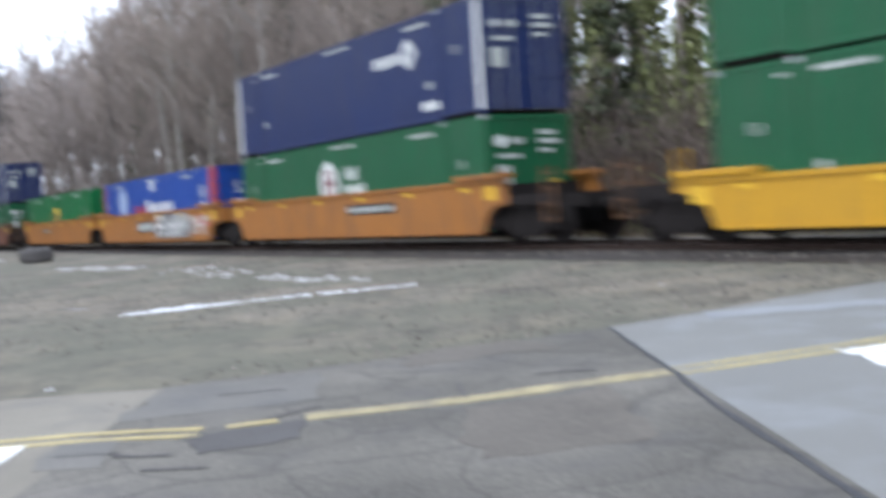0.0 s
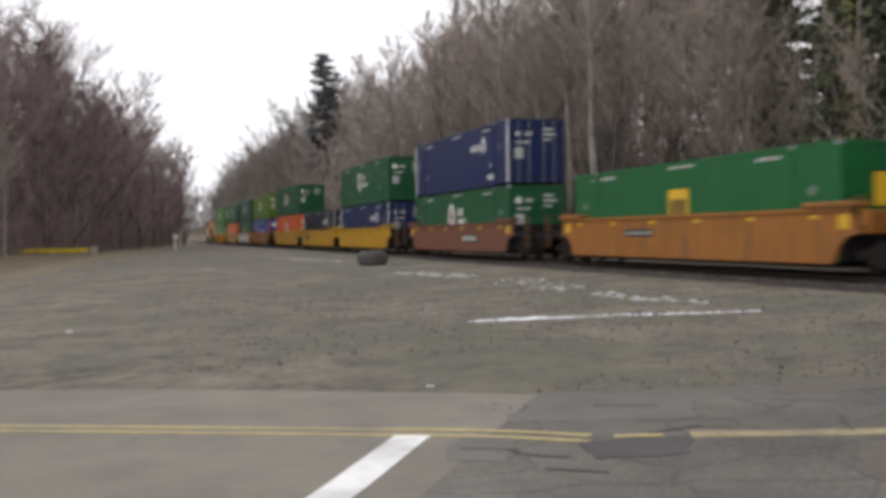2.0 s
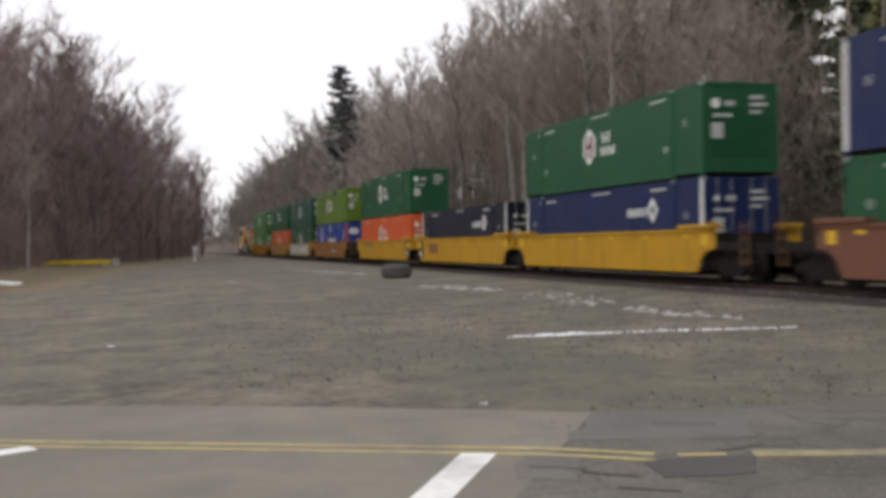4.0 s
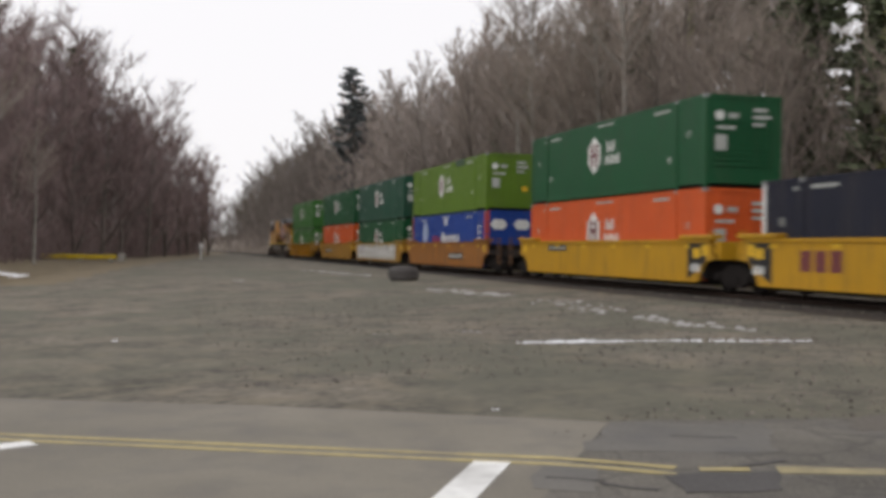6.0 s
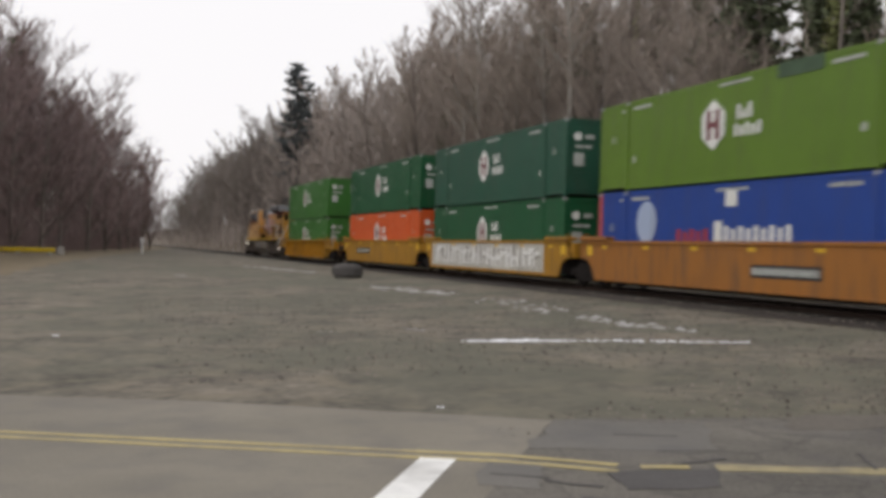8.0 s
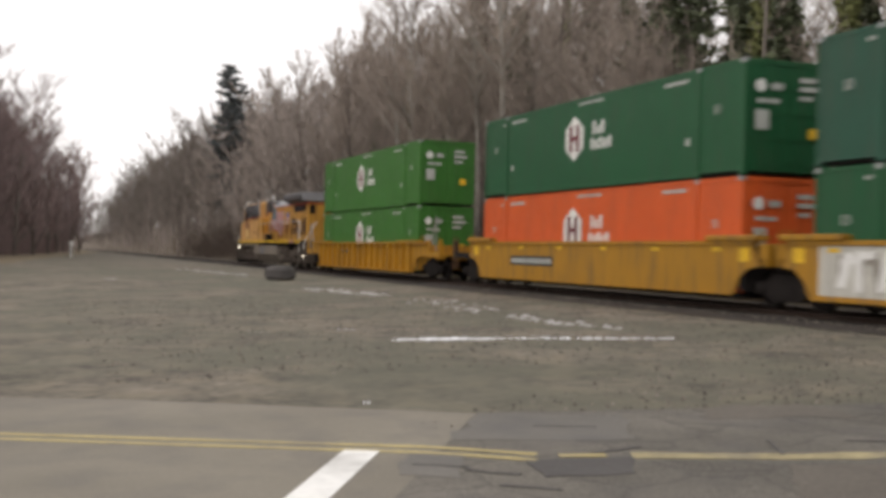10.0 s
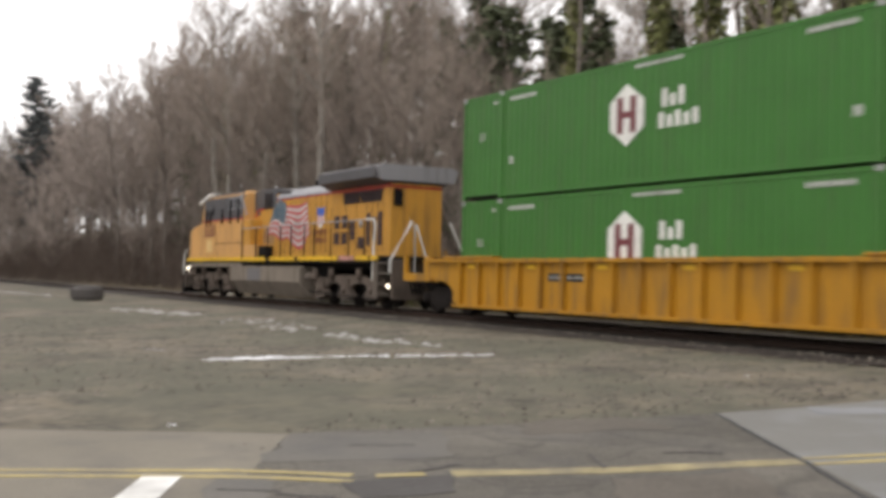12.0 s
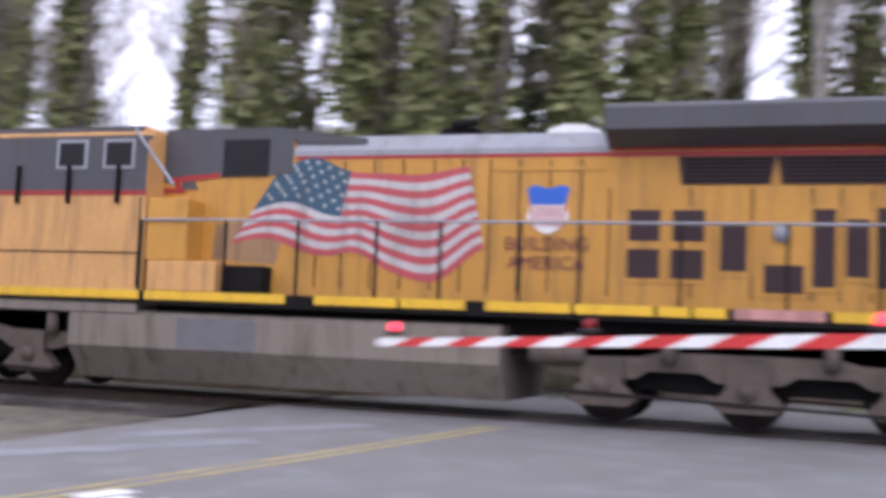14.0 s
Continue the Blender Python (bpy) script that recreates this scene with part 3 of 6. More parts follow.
    word(-5.6, 0.97, 0.2, 0.2, 2), word(5.6, 0.97, 0.2, 0.2, 2), word(0.2, 2.68, 1.6, 0.08, 14)
    tagged(part("small_lettering", marks, dull_mark_m, ob, "small white stencilled markings"), kind="stuff")
    for cx in (-7.07, 6.95):
        m = pose(cx, f - 0.002, 1.69, 90, 0, 0)
        if "53" in SIZES:
            again(SIZES["53"], ob, m)
        else:
            SIZES["53"] = letters("53", 0.3, dull_mark_m, ob, m, "size_mark")
    if style == "hub":
        em = part("emblem", flat(hexagon(-0.86, 1.62, 1.2, 1.42), f - 0.004, 0.008), mark_m, ob, "white hexagon emblem")
        for r in (rect(-1.2, -0.98, 1.2, 2.04), rect(-0.74, -0.52, 1.2, 2.04), rect(-0.98, -0.74, 1.54, 1.70)):
            part("emblem_bar", flat(r, f - 0.008, 0.006), mark_brown_m, em, "maroon bar")
        for i in range(3):
            part("brand_bar", flat(rect(0.34 + i * 0.27, 0.50 + i * 0.27, 1.66, 2.0 + (0.06 if i != 1 else -0.08)), f, 0.006), mark_m, ob)
        for i in range(5):
            part("brand_bar", flat(rect(0.24 + i * 0.27, 0.40 + i * 0.27, 1.2, 1.54 - (0.07 if i % 2 else 0)), f, 0.006), mark_m, ob)
    if style == "umax":
        for i in range(4):
            part("brand_bar", flat(rect(2.62 + i * 0.39, 2.84 + i * 0.39, 1.74, 2.04), f, 0.006), mark_m, ob)
        em = part("emblem", flat([(4.14, 1.94), (4.56, 1.5), (4.98, 1.94), (4.56, 2.38)], f, 0.006), mark_m, ob, "white diamond mark")
        part("diamond_gap", flat([(4.38, 1.94), (4.56, 1.74), (4.74, 1.94), (4.56, 2.14)], f - 0.004, 0.006), paint_m, em)
        for sx in (-1, 1):
            x0, x1 = sorted((sx * (L + 0.004), sx * (L - 0.17)))
            part("end_stripe", B(x0, x1, -w - 0.003, -w + 0.02, 0, h), white_paint_m, ob, "white corner post")
        word2 = bmesh.new()
        for i in range(3):
            flat(rect(5.2 + i * 0.3, 5.42 + i * 0.3, 0.32, 0.55), f, 0.006, word2)
        part("small_bars", word2, mark_m, ob)
    if style == "pacer":
        for i in range(5):
            part("red_bar", flat(rect(-2.75 + i * 0.38, -2.52 + i * 0.38, 1.22, 1.62 - (0.08 if i % 2 else 0)), f, 0.006), red_m, ob, "red brand bar")
        part("white_bar", flat(rect(-0.66, -0.26, 1.2, 1.82), f, 0.006), mark_m, ob)
        for i in range(9):
            part("white_bar", flat(rect(-0.14 + i * 0.36, 0.06 + i * 0.36, 1.22, 1.68 - (0.08 if i % 2 else 0)), f, 0.006), mark_m, ob, "white brand bar")
        disc = [(-4.65 + 0.66 * math.cos(a * math.pi / 6), 1.85 + 0.66 * math.sin(a * math.pi / 6)) for a in range(12)]
        part("emblem", flat(disc, f, 0.008), pale_blue_m, ob, "pale round emblem")
        part("emblem_square", flat(rect(-0.1, 0.46, 2.22, 2.66), f, 0.008), mark_m, ob)
        for sx in (-1, 1):
            x0, x1 = sorted((sx * (L + 0.004), sx * (L - 0.3)))
            part("end_stripe", B(x0, x1, -w - 0.003, -w + 0.02, 0, h), pink_m, ob, "red corner stripe")
        part("end_block", flat(rect(6.7, 7.24, 1.12, 1.48), f, 0.006), mark_m, ob, "white block under the size mark")
        for sy in (-1, 1):
            part("end_post_stripe", B(L - 0.002, L + 0.012, *sorted((sy * (w - 0.2), sy * w)), 0.1, h), pink_m, ob, "red end post")
        if ends == "marked":
            letters("53", 0.62, mark_m, ob, pose(L + 0.034, -0.1, 1.95, 90, 0, 90))
            part("end_block", extrude_yz(rect(-0.4, 0.25, 1.15, 1.5), L + 0.026, L + 0.032), mark_m, ob, "white block under the size mark")
        for cy in () if ends == "marked" else (-0.62, 0.62):
            part("door_emblem", extrude_yz([(cy - 0.45, 2.15), (cy - 0.25, 1.9), (cy + 0.25, 1.9), (cy + 0.45, 2.15), (cy + 0.25, 2.4), (cy - 0.25, 2.4)], L + 0.024, L + 0.03), mark_m, ob, "white hexagon on the door")
        letters("53", 0.62, mark_m, ob, pose(6.95, f - 0.002, 1.9, 90, 0, 0))
    if style == "emp":
        em = part("emblem", flat(rect(-0.62, 0.66, 0.8, 2.02), f, 0.008), yellow_m, ob, "yellow square emblem")
        for i in range(3):
            part("emblem_bar", flat(rect(-0.45 + i * 0.34, -0.2 + i * 0.34, 1.2, 1.72), f - 0.004, 0.006), black_m, em)
        part("door_emblem", extrude_yz([(y, z) for y, z in rect(-0.4, 0.5, 1.3, 2.1)], L + 0.02, L + 0.03), yellow_m, ob, "yellow square emblem")
    if style in ("hub", "umax"):
        r = 0.16 if style == "hub" else 0.1
        part("door_disc", extrude_yz([(-0.85 + r * math.cos(a * math.pi / 5), 2.2 + r * math.sin(a * math.pi / 5)) for a in range(10)], L + 0.022, L + 0.03), mark_m, ob, "round white door mark")
        for y0, y1, z0, z1 in ((-0.55, -0.2, 2.12, 2.28), (0.3, 0.82, 2.34, 2.46), (0.3, 0.92, 2.12, 2.24), (0.3, 0.7, 1.9, 2.0), (-0.95, -0.3, 1.78, 1.88), (-1.0, -0.6, 1.12, 1.6)):
            part("door_mark", extrude_yz(rect(y0, y1, z0, z1), L + 0.022, L + 0.03), dull_mark_m, ob, "white stencilled door mark")
        if doors and style == "hub":
            part("door_placard", extrude_yz(rect(0.6, 0.88, 0.95, 1.2), L + 0.022, L + 0.03), yellow_m, ob, "yellow placard")
    return ob


# ---------------------------------------------------------------- well cars


def wheel_mesh():
    bm = bmesh.new()
    prof = [(0.0, 0.09), (0.16, 0.09), (0.2, 0.03), (0.36, 0.03), (0.39, 0.075), (0.455, 0.075), (0.46, -0.03), (0.485, -0.045), (0.485, -0.07), (0.39, -0.07), (0.36, -0.02), (0.0, -0.05)]
    n = 20
    rings = [[bm.verts.new((r * math.cos(2 * math.pi * k / n), -o, r * math.sin(2 * math.pi * k / n))) for k in range(n)] if r > 0 else [bm.verts.new((0, -o, 0))] for r, o in prof]
    for a, b in zip(rings, rings[1:]):
        for k in range(n):
            q = (k + 1) % n
            if len(a) == 1:
                bm.faces.new((a[0], b[k], b[q]))
            elif len(b) == 1:
                bm.faces.new((a[k], b[0], a[q]))
            else:
                bm.faces.new((a[k], b[k], b[q], a[q]))
    bmesh.ops.recalc_face_normals(bm, faces=bm.faces)
    return bm


WHEEL = FRAME = None


def truck(car, x):
    """A two-axle truck under a car, at x."""
    global WHEEL, FRAME
    t = new("truck")
    t.parent, t.matrix_basis = car, pose(x, 0, 0)
    t["label"] = "dark two-axle truck"
    for sy in (-1, 1):
        m = pose(0, sy * 1.02, 0, 0, 0, 0 if sy < 0 else 180)
        if FRAME is None:
            pts = [(-1.2, 0.62), (-1.2, 0.36), (-0.75, 0.34), (-0.45, 0.2), (0.45, 0.2), (0.75, 0.34), (1.2, 0.36), (1.2, 0.62), (0.7, 0.68), (0.5, 0.82), (-0.5, 0.82), (-0.7, 0.68)]
            bm = extrude_xz(pts, -0.09, 0.09)
            for ax in (-0.9, 0.9):
                tube([(ax, -0.16, 0.48), (ax, 0.09, 0.48)], 0.14, 10, bm)
            box(bm, -0.28, 0.28, -0.13, 0.1, 0.3, 0.56)
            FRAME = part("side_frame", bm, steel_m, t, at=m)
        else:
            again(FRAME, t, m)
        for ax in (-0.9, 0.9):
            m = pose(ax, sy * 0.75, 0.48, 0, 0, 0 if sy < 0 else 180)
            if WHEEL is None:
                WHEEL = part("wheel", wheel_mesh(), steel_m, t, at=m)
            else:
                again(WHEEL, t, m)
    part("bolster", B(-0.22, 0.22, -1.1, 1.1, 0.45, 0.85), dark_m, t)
    return t


def bars(bm, x0, x1, z0, z1, y, n, gap=0.28):
    for i in range(n):
        a = x0 + (x1 - x0) * i / n
        flat(rect(a, a + (x1 - x0) / n * (1 - gap), z0, z1), y, 0.006, bm)
    return bm


def well_car(label, paint_m, x, top=1.62, left="joint", right="joint", ribbed=False, plates=True, black_ends=(), name_plate=None, rails=()):
    """One unit of a double-stack car, its origin on the rail tops under the middle of its well."""
    car = thing("well_car", label, "railway car", pose(x, D, 0), "well cars of the train")
    reach = {"joint": 9.25, "end": 11.0}
    xl, xr = -reach[left], reach[right]
    tip_x = 10.1 if ribbed else 9.4
    sl, sr = max(xl, -tip_x), min(xr, tip_x)
    for sy in (-1, 1):
        y = sy * 1.46
        pts = [(sl + 0.5, top - 0.08), (sl + 0.35, 1.12), (-9.05, 1.02), (-8.55, 0.95), (-8.2, 0.72), (-8.0, 0.34), (8.0, 0.34), (8.2, 0.72), (8.55, 0.95), (9.05, 1.02), (sr - 0.35, 1.12), (sr - 0.5, top - 0.08)]
        y0, y1 = sorted((y, y - sy * 0.05))
        side = part("side_sill", extrude_xz(pts, y0, y1), paint_m, car)
        bm = bmesh.new()
        y2, y3 = sorted((y + sy * 0.05, y - sy * 0.14))
        box(bm, sl + 0.45, sr - 0.45, y2, y3, top - 0.1, top)
        y2, y3 = sorted((y + sy * 0.03, y - sy * 0.12))
        box(bm, -7.95, 7.95, y2, y3, 0.30, 0.36)
        part("chord", bm, paint_m, side)
        bm = bmesh.new()
        if ribbed:
            for k in range(17):
                px = -7.7 + k * 15.4 / 16
                y2, y3 = sorted((y + sy * 0.001, y + sy * 0.13))
                part("rib", B(px - 0.055, px + 0.055, y2, y3, 0.36, top - 0.1), paint_m, side, "upright stiffener rib")
            y2, y3 = sorted((y + sy * 0.02, y + sy * 0.16))
            box(bm, -8.0, 8.0, y2, y3, 0.28, 0.36)
            box(bm, sl + 0.5, sr - 0.5, y2, y3, top - 0.1, top - 0.02)
            part("flange", bm, paint_m, side)
            for sx in (-1, 1):
                a, b = sorted((sx * 6.0, sx * 8.6))
                y2, y3 = sorted((y + sy * 0.14, y - sy * 0.2))
                part("end_ledge", B(a, b, y2, y3, top + 0.001, top + 0.07, bevel=0.02), paint_m, side, "raised ledge over the well's end")
        else:
            for sx in (-1, 1):
                a, b = sorted((sx * 6.9, sx * 9.0))
                y2, y3 = sorted((y + sy * 0.12, y - sy * 0.3))
                part("end_ledge", B(a, b, y2, y3, top + 0.001, top + 0.14, bevel=0.03), paint_m, side, "raised ledge over the well's end")
            bm.free()
        if sy < 0:
            for k in range(6):
                px = -7.4 + k * 2.9
                part("reflector", flat(rect(px, px + 0.36, top - 0.26, top - 0.16), y - 0.02, 0.006), yellow_m, side, "yellow reflector patch")
        if sy < 0 and not ribbed:
            for px in (-8.6, 8.2):
                part("end_tag", flat(rect(px, px + 0.4, top - 0.5, top - 0.16), y - 0.006, 0.005), yellow_m, side, "bright yellow end tag")
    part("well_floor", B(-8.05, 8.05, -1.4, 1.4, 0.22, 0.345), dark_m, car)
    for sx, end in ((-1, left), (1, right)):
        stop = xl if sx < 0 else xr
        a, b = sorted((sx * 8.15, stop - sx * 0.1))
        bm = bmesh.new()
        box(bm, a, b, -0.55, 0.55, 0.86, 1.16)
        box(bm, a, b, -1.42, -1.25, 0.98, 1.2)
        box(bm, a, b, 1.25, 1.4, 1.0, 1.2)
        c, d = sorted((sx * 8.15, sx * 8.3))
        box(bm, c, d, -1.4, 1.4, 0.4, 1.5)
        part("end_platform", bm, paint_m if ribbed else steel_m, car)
        if end == "end":
            truck(car, sx * 9.35)
            bm = tube([(stop - sx * 0.1, 0, 0.9), (sx * 11.5, 0, 0.9)], 0.11, 8)
            box(bm, sx * 11.5 - 0.25, sx * 11.5 + 0.25, -0.18, 0.18, 0.72, 1.06, bevel=0.04)
            part("coupler", bm, steel_m, car)
            for sy in (-1, 1):
                bm = bmesh.new()
                x0 = stop - sx * 0.12
                for dx in (0, 0.42):
                    tube([(x0 - sx * dx, sy * 1.4, 0.55), (x0 - sx * dx, sy * 1.4, 1.8)], 0.03, 6, bm)
                for zz in (0.6, 0.95, 1.3, 1.65):
                    tube([(x0, sy * 1.4, zz), (x0 - sx * 0.42, sy * 1.4, zz)], 0.018, 6, bm)
                if ribbed:
                    bm.free()
                else:
                    part("ladder", bm, ladder_m, car, "rusty end ladder")
            part("brake_hose", tube([(stop, 0.3, 0.95), (sx * 10.6, 0.34, 0.35), (sx * 11.1, 0.3, 0.7)], 0.03), dark_m, car)
        else:
            if sx > 0:
                truck(car, 9.58)
            part("crossbeam", B(*sorted((stop - sx * 0.35, stop)), -1.42, 1.42, 1.0, 1.55, bevel=0.03), paint_m, car)
    for sx in (-1, 1):
        bm = tube([(sx * 8.7, -1.43, 1.05), (sx * 8.7, -1.43, 1.85), (sx * 9.05, -1.43, 1.85), (sx * 9.05, -1.43, 1.05)], 0.022)
        part("grab_iron", bm, paint_m, car)
    if ribbed:
        for sx in (-1, 1):
            bm = bmesh.new()
            for sy in (-1, 1):
                y2, y3 = sorted((sy * 1.46, sy * 1.34))
                box(bm, *sorted((sx * 11.22, sx * 9.5)), y2, y3, 0.97, 1.2)
                box(bm, *sorted((sx * 11.22, sx * 11.06)), y2, y3, 1.2, 1.72)
                box(bm, *sorted((sx * 9.95, sx * 9.5)), y2, y3, 1.2, 1.68)
            box(bm, *sorted((sx * 11.2, sx * 9.5)), -1.34, 1.34, 1.05, 1.12)
            part("end_stand", bm, paint_m, car, "yellow open end platform")
            part("brake_post", B(*sorted((sx * 10.7, sx * 10.5)), -0.6, -0.4, 1.12, 1.7), steel_m, car)
            bm = tube([(sx * 9.92, -1.4, 1.66), (sx * 10.56, -1.4, 2.66), (sx * 10.64, -1.4, 2.66), (sx * 10.6, -1.4, 1.1)], 0.03)
            part("brace_rail", bm, galv_m, car, "pale angled grab rail")
    f = -1.46 - 0.004
    if name_plate:
        x0, x1, z0, z1, n = name_plate
        p = part("name_plate", flat(rect(x0, x1, z0, z1), f, 0.004), black_m, car, "black panel with white bars")
        tagged(part("plate_lettering", bars(bmesh.new(), x0 + 0.08, x1 - 0.05, z0 + 0.08, z1 - 0.08, f - 0.004, n), dull_mark_m, p), kind="stuff")
    for sx in black_ends:
        a, b = sorted((sx * 7.3, sx * 8.5))
        p = part("black_panel", flat([(a, 0.95 if sx < 0 else 0.36), (b, 0.36 if sx < 0 else 0.95), (b, 1.5), (a, 1.5)], f, 0.004), black_m, car, "black panel with yellow and white marks")
        part("panel_mark", flat(rect((a + b) / 2 - 0.25, (a + b) / 2 + 0.2, 1.05, 1.35), f - 0.004, 0.006), yellow_m, p)
        part("panel_bars", bars(bmesh.new(), a + 0.25, b - 0.35, 0.62, 0.86, f - 0.004, 3), mark_m, p)
    return car


U = [-248.63, -225.08, -206.26, -187.19, -164.04, -144.52, -125.37, -102.07, -78.38, -59.16, -39.60, -15.73]
MOVERS = []
Z0, Z1 = 0.36, 3.26


def load(i, car_args, boxes):
    x = U[i] + CL / 2
    MOVERS.append((well_car(x=x, **car_args), x, 0))
    for z, (label, m, style, doors) in zip((Z0, Z1), boxes):
        MOVERS.append((container(label, m, x, z, style, "marked" if "alone" in label and style == "pacer" else None, doors), x, z))


load(0, dict(label="yellow ribbed single well car behind the locomotive", paint_m=W_RIB, left="end", right="end", ribbed=True, name_plate=(-3.6, -2.0, 1.05, 1.25, 6)),
     [("leaf-green corrugated container with a white hexagon, set in the well", LEAF, "hub", True), ("leaf-green corrugated container with a white hexagon, stacked on top", LEAF, "hub", True)])
load(1, dict(label="amber well car with black name plate, coupled to the ribbed car", paint_m=W_AMBER, left="end", name_plate=(-5.2, -1.9, 0.8, 1.13, 11)),
     [("orange corrugated container with a white hexagon in the well", ORANGE, "hub", True), ("dark green container with white hexagon on the orange one", GREEN, "hub", True)])
GR = load(2, dict(label="amber well car with pale graffiti along its side", paint_m=W_AMBER),
     [("green container with white hexagon in the graffiti car", GREEN, "hub", True), ("teal-green container with white hexagon, stacked on a green one", TEAL, "hub", True)])
load(3, dict(label="weathered orange well car with black name plate", paint_m=W_ORANGE, right="end", name_plate=(1.45, 4.45, 0.68, 1.02, 11)),
     [("blue container with red corner stripes and pale emblem", BLUE, "pacer", True), ("lime-green container with a dark patch under its roof", LIME, "hub", True)])
load(4, dict(label="bright yellow well car with a black end panel", paint_m=W_YELLOW, left="end", black_ends=(1,), name_plate=(-5.4, -3.3, 1.2, 1.45, 10)),
     [("orange container with a white hexagon in the yellow car", ORANGE, "hub", True), ("green container with ribbed end and white hexagon", GREEN, "hub", False)])
load(5, dict(label="bright yellow well car with brown bars and a black end panel", paint_m=W_YELLOW, black_ends=(-1,)),
     [("dark navy container alone in its well", DARKNAVY, "umax", True)])
load(6, dict(label="bright yellow well car with a dirty side", paint_m=W_YELLOW, right="end"),
     [("navy container with white corner posts in the yellow car", NAVY, "umax", True), ("green container with ribbed end on a navy one", GREEN, "hub", False)])
load(7, dict(label="red-brown single well car with faded bars", paint_m=W_BROWN, left="end", right="end", name_plate=(1.5, 3.8, 0.7, 1.1, 6)),
     [("green container with white hexagon in the brown car", GREEN, "hub", False), ("navy container with white corner posts and diamond mark", NAVY, "umax", True)])
load(8, dict(label="rusty orange well car under a single container", paint_m=W_ORANGE, left="end", name_plate=(-3.4, -1.4, 0.95, 1.2, 8)),
     [("bright green container with a yellow square emblem", EMP, "emp", True)])
load(9, dict(label="rusty orange well car with black and white graffiti", paint_m=W_ORANGE, name_plate=(-1.84, 0.7, 0.72, 1.2, 3)),
     [("blue container with red corner stripes, alone in its well", BLUE, "pacer", True)])
load(10, dict(label="orange-brown well car with long name plate", paint_m=W_ORANGE, right="end", name_plate=(0.6, 3.6, 0.95, 1.25, 9)),
     [("green container with white hexagon under a navy one", GREEN, "hub", True), ("navy container with a white diamond mark and corner posts", NAVY, "umax", True)])
load(11, dict(label="dirty yellow well car under two green containers", paint_m=W_YELLOW, left="end", right="end", top=1.28),
     [("green container with white hexagon low in the well", GREEN, "hub", True), ("green container with white hexagon riding on top", GREEN, "hub", True)])
# ---------------------------------------------------------------- graffiti and big letters on the cars
by_label = {o["label"]: o for o, _, _ in MOVERS}


def scrawl(car, x0, x1, z0, z1, seed, materials, n):
    """Painted graffiti: overlapping slanted strokes on the car's near side."""
    rnd = random.Random(seed)
    for k, m in enumerate(materials):
        bm = bmesh.new()
        for i in range(n):
            a = x0 + (x1 - x0) * (i + 0.1) / n
            w = (x1 - x0) / n
            s = rnd.uniform(-0.25, 0.25)
            t = w * rnd.uniform(0.25, 0.5)
            lo, hi = z0 + rnd.uniform(0, 0.12), z1 - rnd.uniform(0, 0.12)
            flat([(a, lo), (a + t, lo), (a + t + s, hi), (a + s, hi)], -1.466 - 0.004 * k, 0.003, bm)
            if rnd.random() < 0.7:
                zz = rnd.uniform(lo + 0.2, hi - 0.2)
                flat([(a + t * 0.5, zz), (a + w * 0.95, zz + 0.06), (a + w * 0.95, zz + 0.22), (a + t * 0.5, zz + 0.16)], -1.468 - 0.004 * k, 0.003, bm)
        part("graffiti", bm, m, car, "spray-painted graffiti strokes")


pale_m = paint("pale_spray", (0.5, 0.49, 0.44), 0.5)
g2 = by_label["amber well car with pale graffiti along its side"]
part("graffiti_ground", flat(rect(-7.7, 6.6, 0.42, 1.5), -1.463, 0.002), pale_m, g2, "pale sprayed field")
scrawl(g2, -7.2, 6.2, 0.5, 1.42, 5, [mat("dull_spray", (0.24, 0.22, 0.19), 0.8), white_paint_m], 22)
g9 = by_label["rusty orange well car with black and white graffiti"]
field = part("graffiti_ground", flat([(0.95, 0.42), (5.5, 0.42), (5.8, 0.9), (5.3, 1.5), (1.2, 1.5), (0.85, 0.9)], -1.463, 0.002), black_m, g9, "black sprayed field")
for x0, lean, wide in ((1.0, 0.05, 0.2), (1.75, 0.12, 0.16), (2.1, 0.2, 0.18), (2.75, 0.28, 0.2), (3.15, 0.5, 0.16), (3.75, 0.25, 0.2), (4.15, 0.5, 0.16), (4.85, 0.2, 0.22)):
    part("graffiti_stroke", flat([(x0, 0.46), (x0 + wide, 0.46), (x0 + wide + lean * 0.6, 0.95), (x0 + wide + lean, 1.46), (x0 + lean, 1.46), (x0 + lean * 0.4, 0.95)], -1.468, 0.003), white_paint_m, field, "white sprayed letter stroke")
for x0, x1, z0 in ((1.2, 1.75, 1.28), (1.2, 1.7, 0.86), (3.0, 3.5, 0.9), (4.0, 4.5, 0.9)):
    part("graffiti_stroke", flat([(x0, z0), (x1, z0 + 0.06), (x1, z0 + 0.2), (x0, z0 + 0.14)], -1.467, 0.003), white_paint_m, field)
scrawl(g9, 5.7, 7.8, 0.5, 1.4, 9, [pink_m, pale_m], 3)
g5 = by_label["bright yellow well car with brown bars and a black end panel"]
part("brand_bars", bars(bmesh.new(), -5.9, -3.9, 0.75, 1.3, -1.466, 3), mark_brown_m, g5, "three brown brand bars")
lime = by_label["lime-green container with a dark patch under its roof"]
part("roof_patch", flat(rect(2.2, 4.1, 2.5, 2.88), -1.306, 0.008), mat("patch_green", (0.05, 0.09, 0.05), 0.7), lime, "dark green repair patch")

# ---------------------------------------------------------------- locomotive
LX = -263.75
loco = thing("locomotive", "yellow and grey diesel locomotive with a painted flag, grimy underneath", "locomotive", pose(LX, D, 0))
HY = 0.95
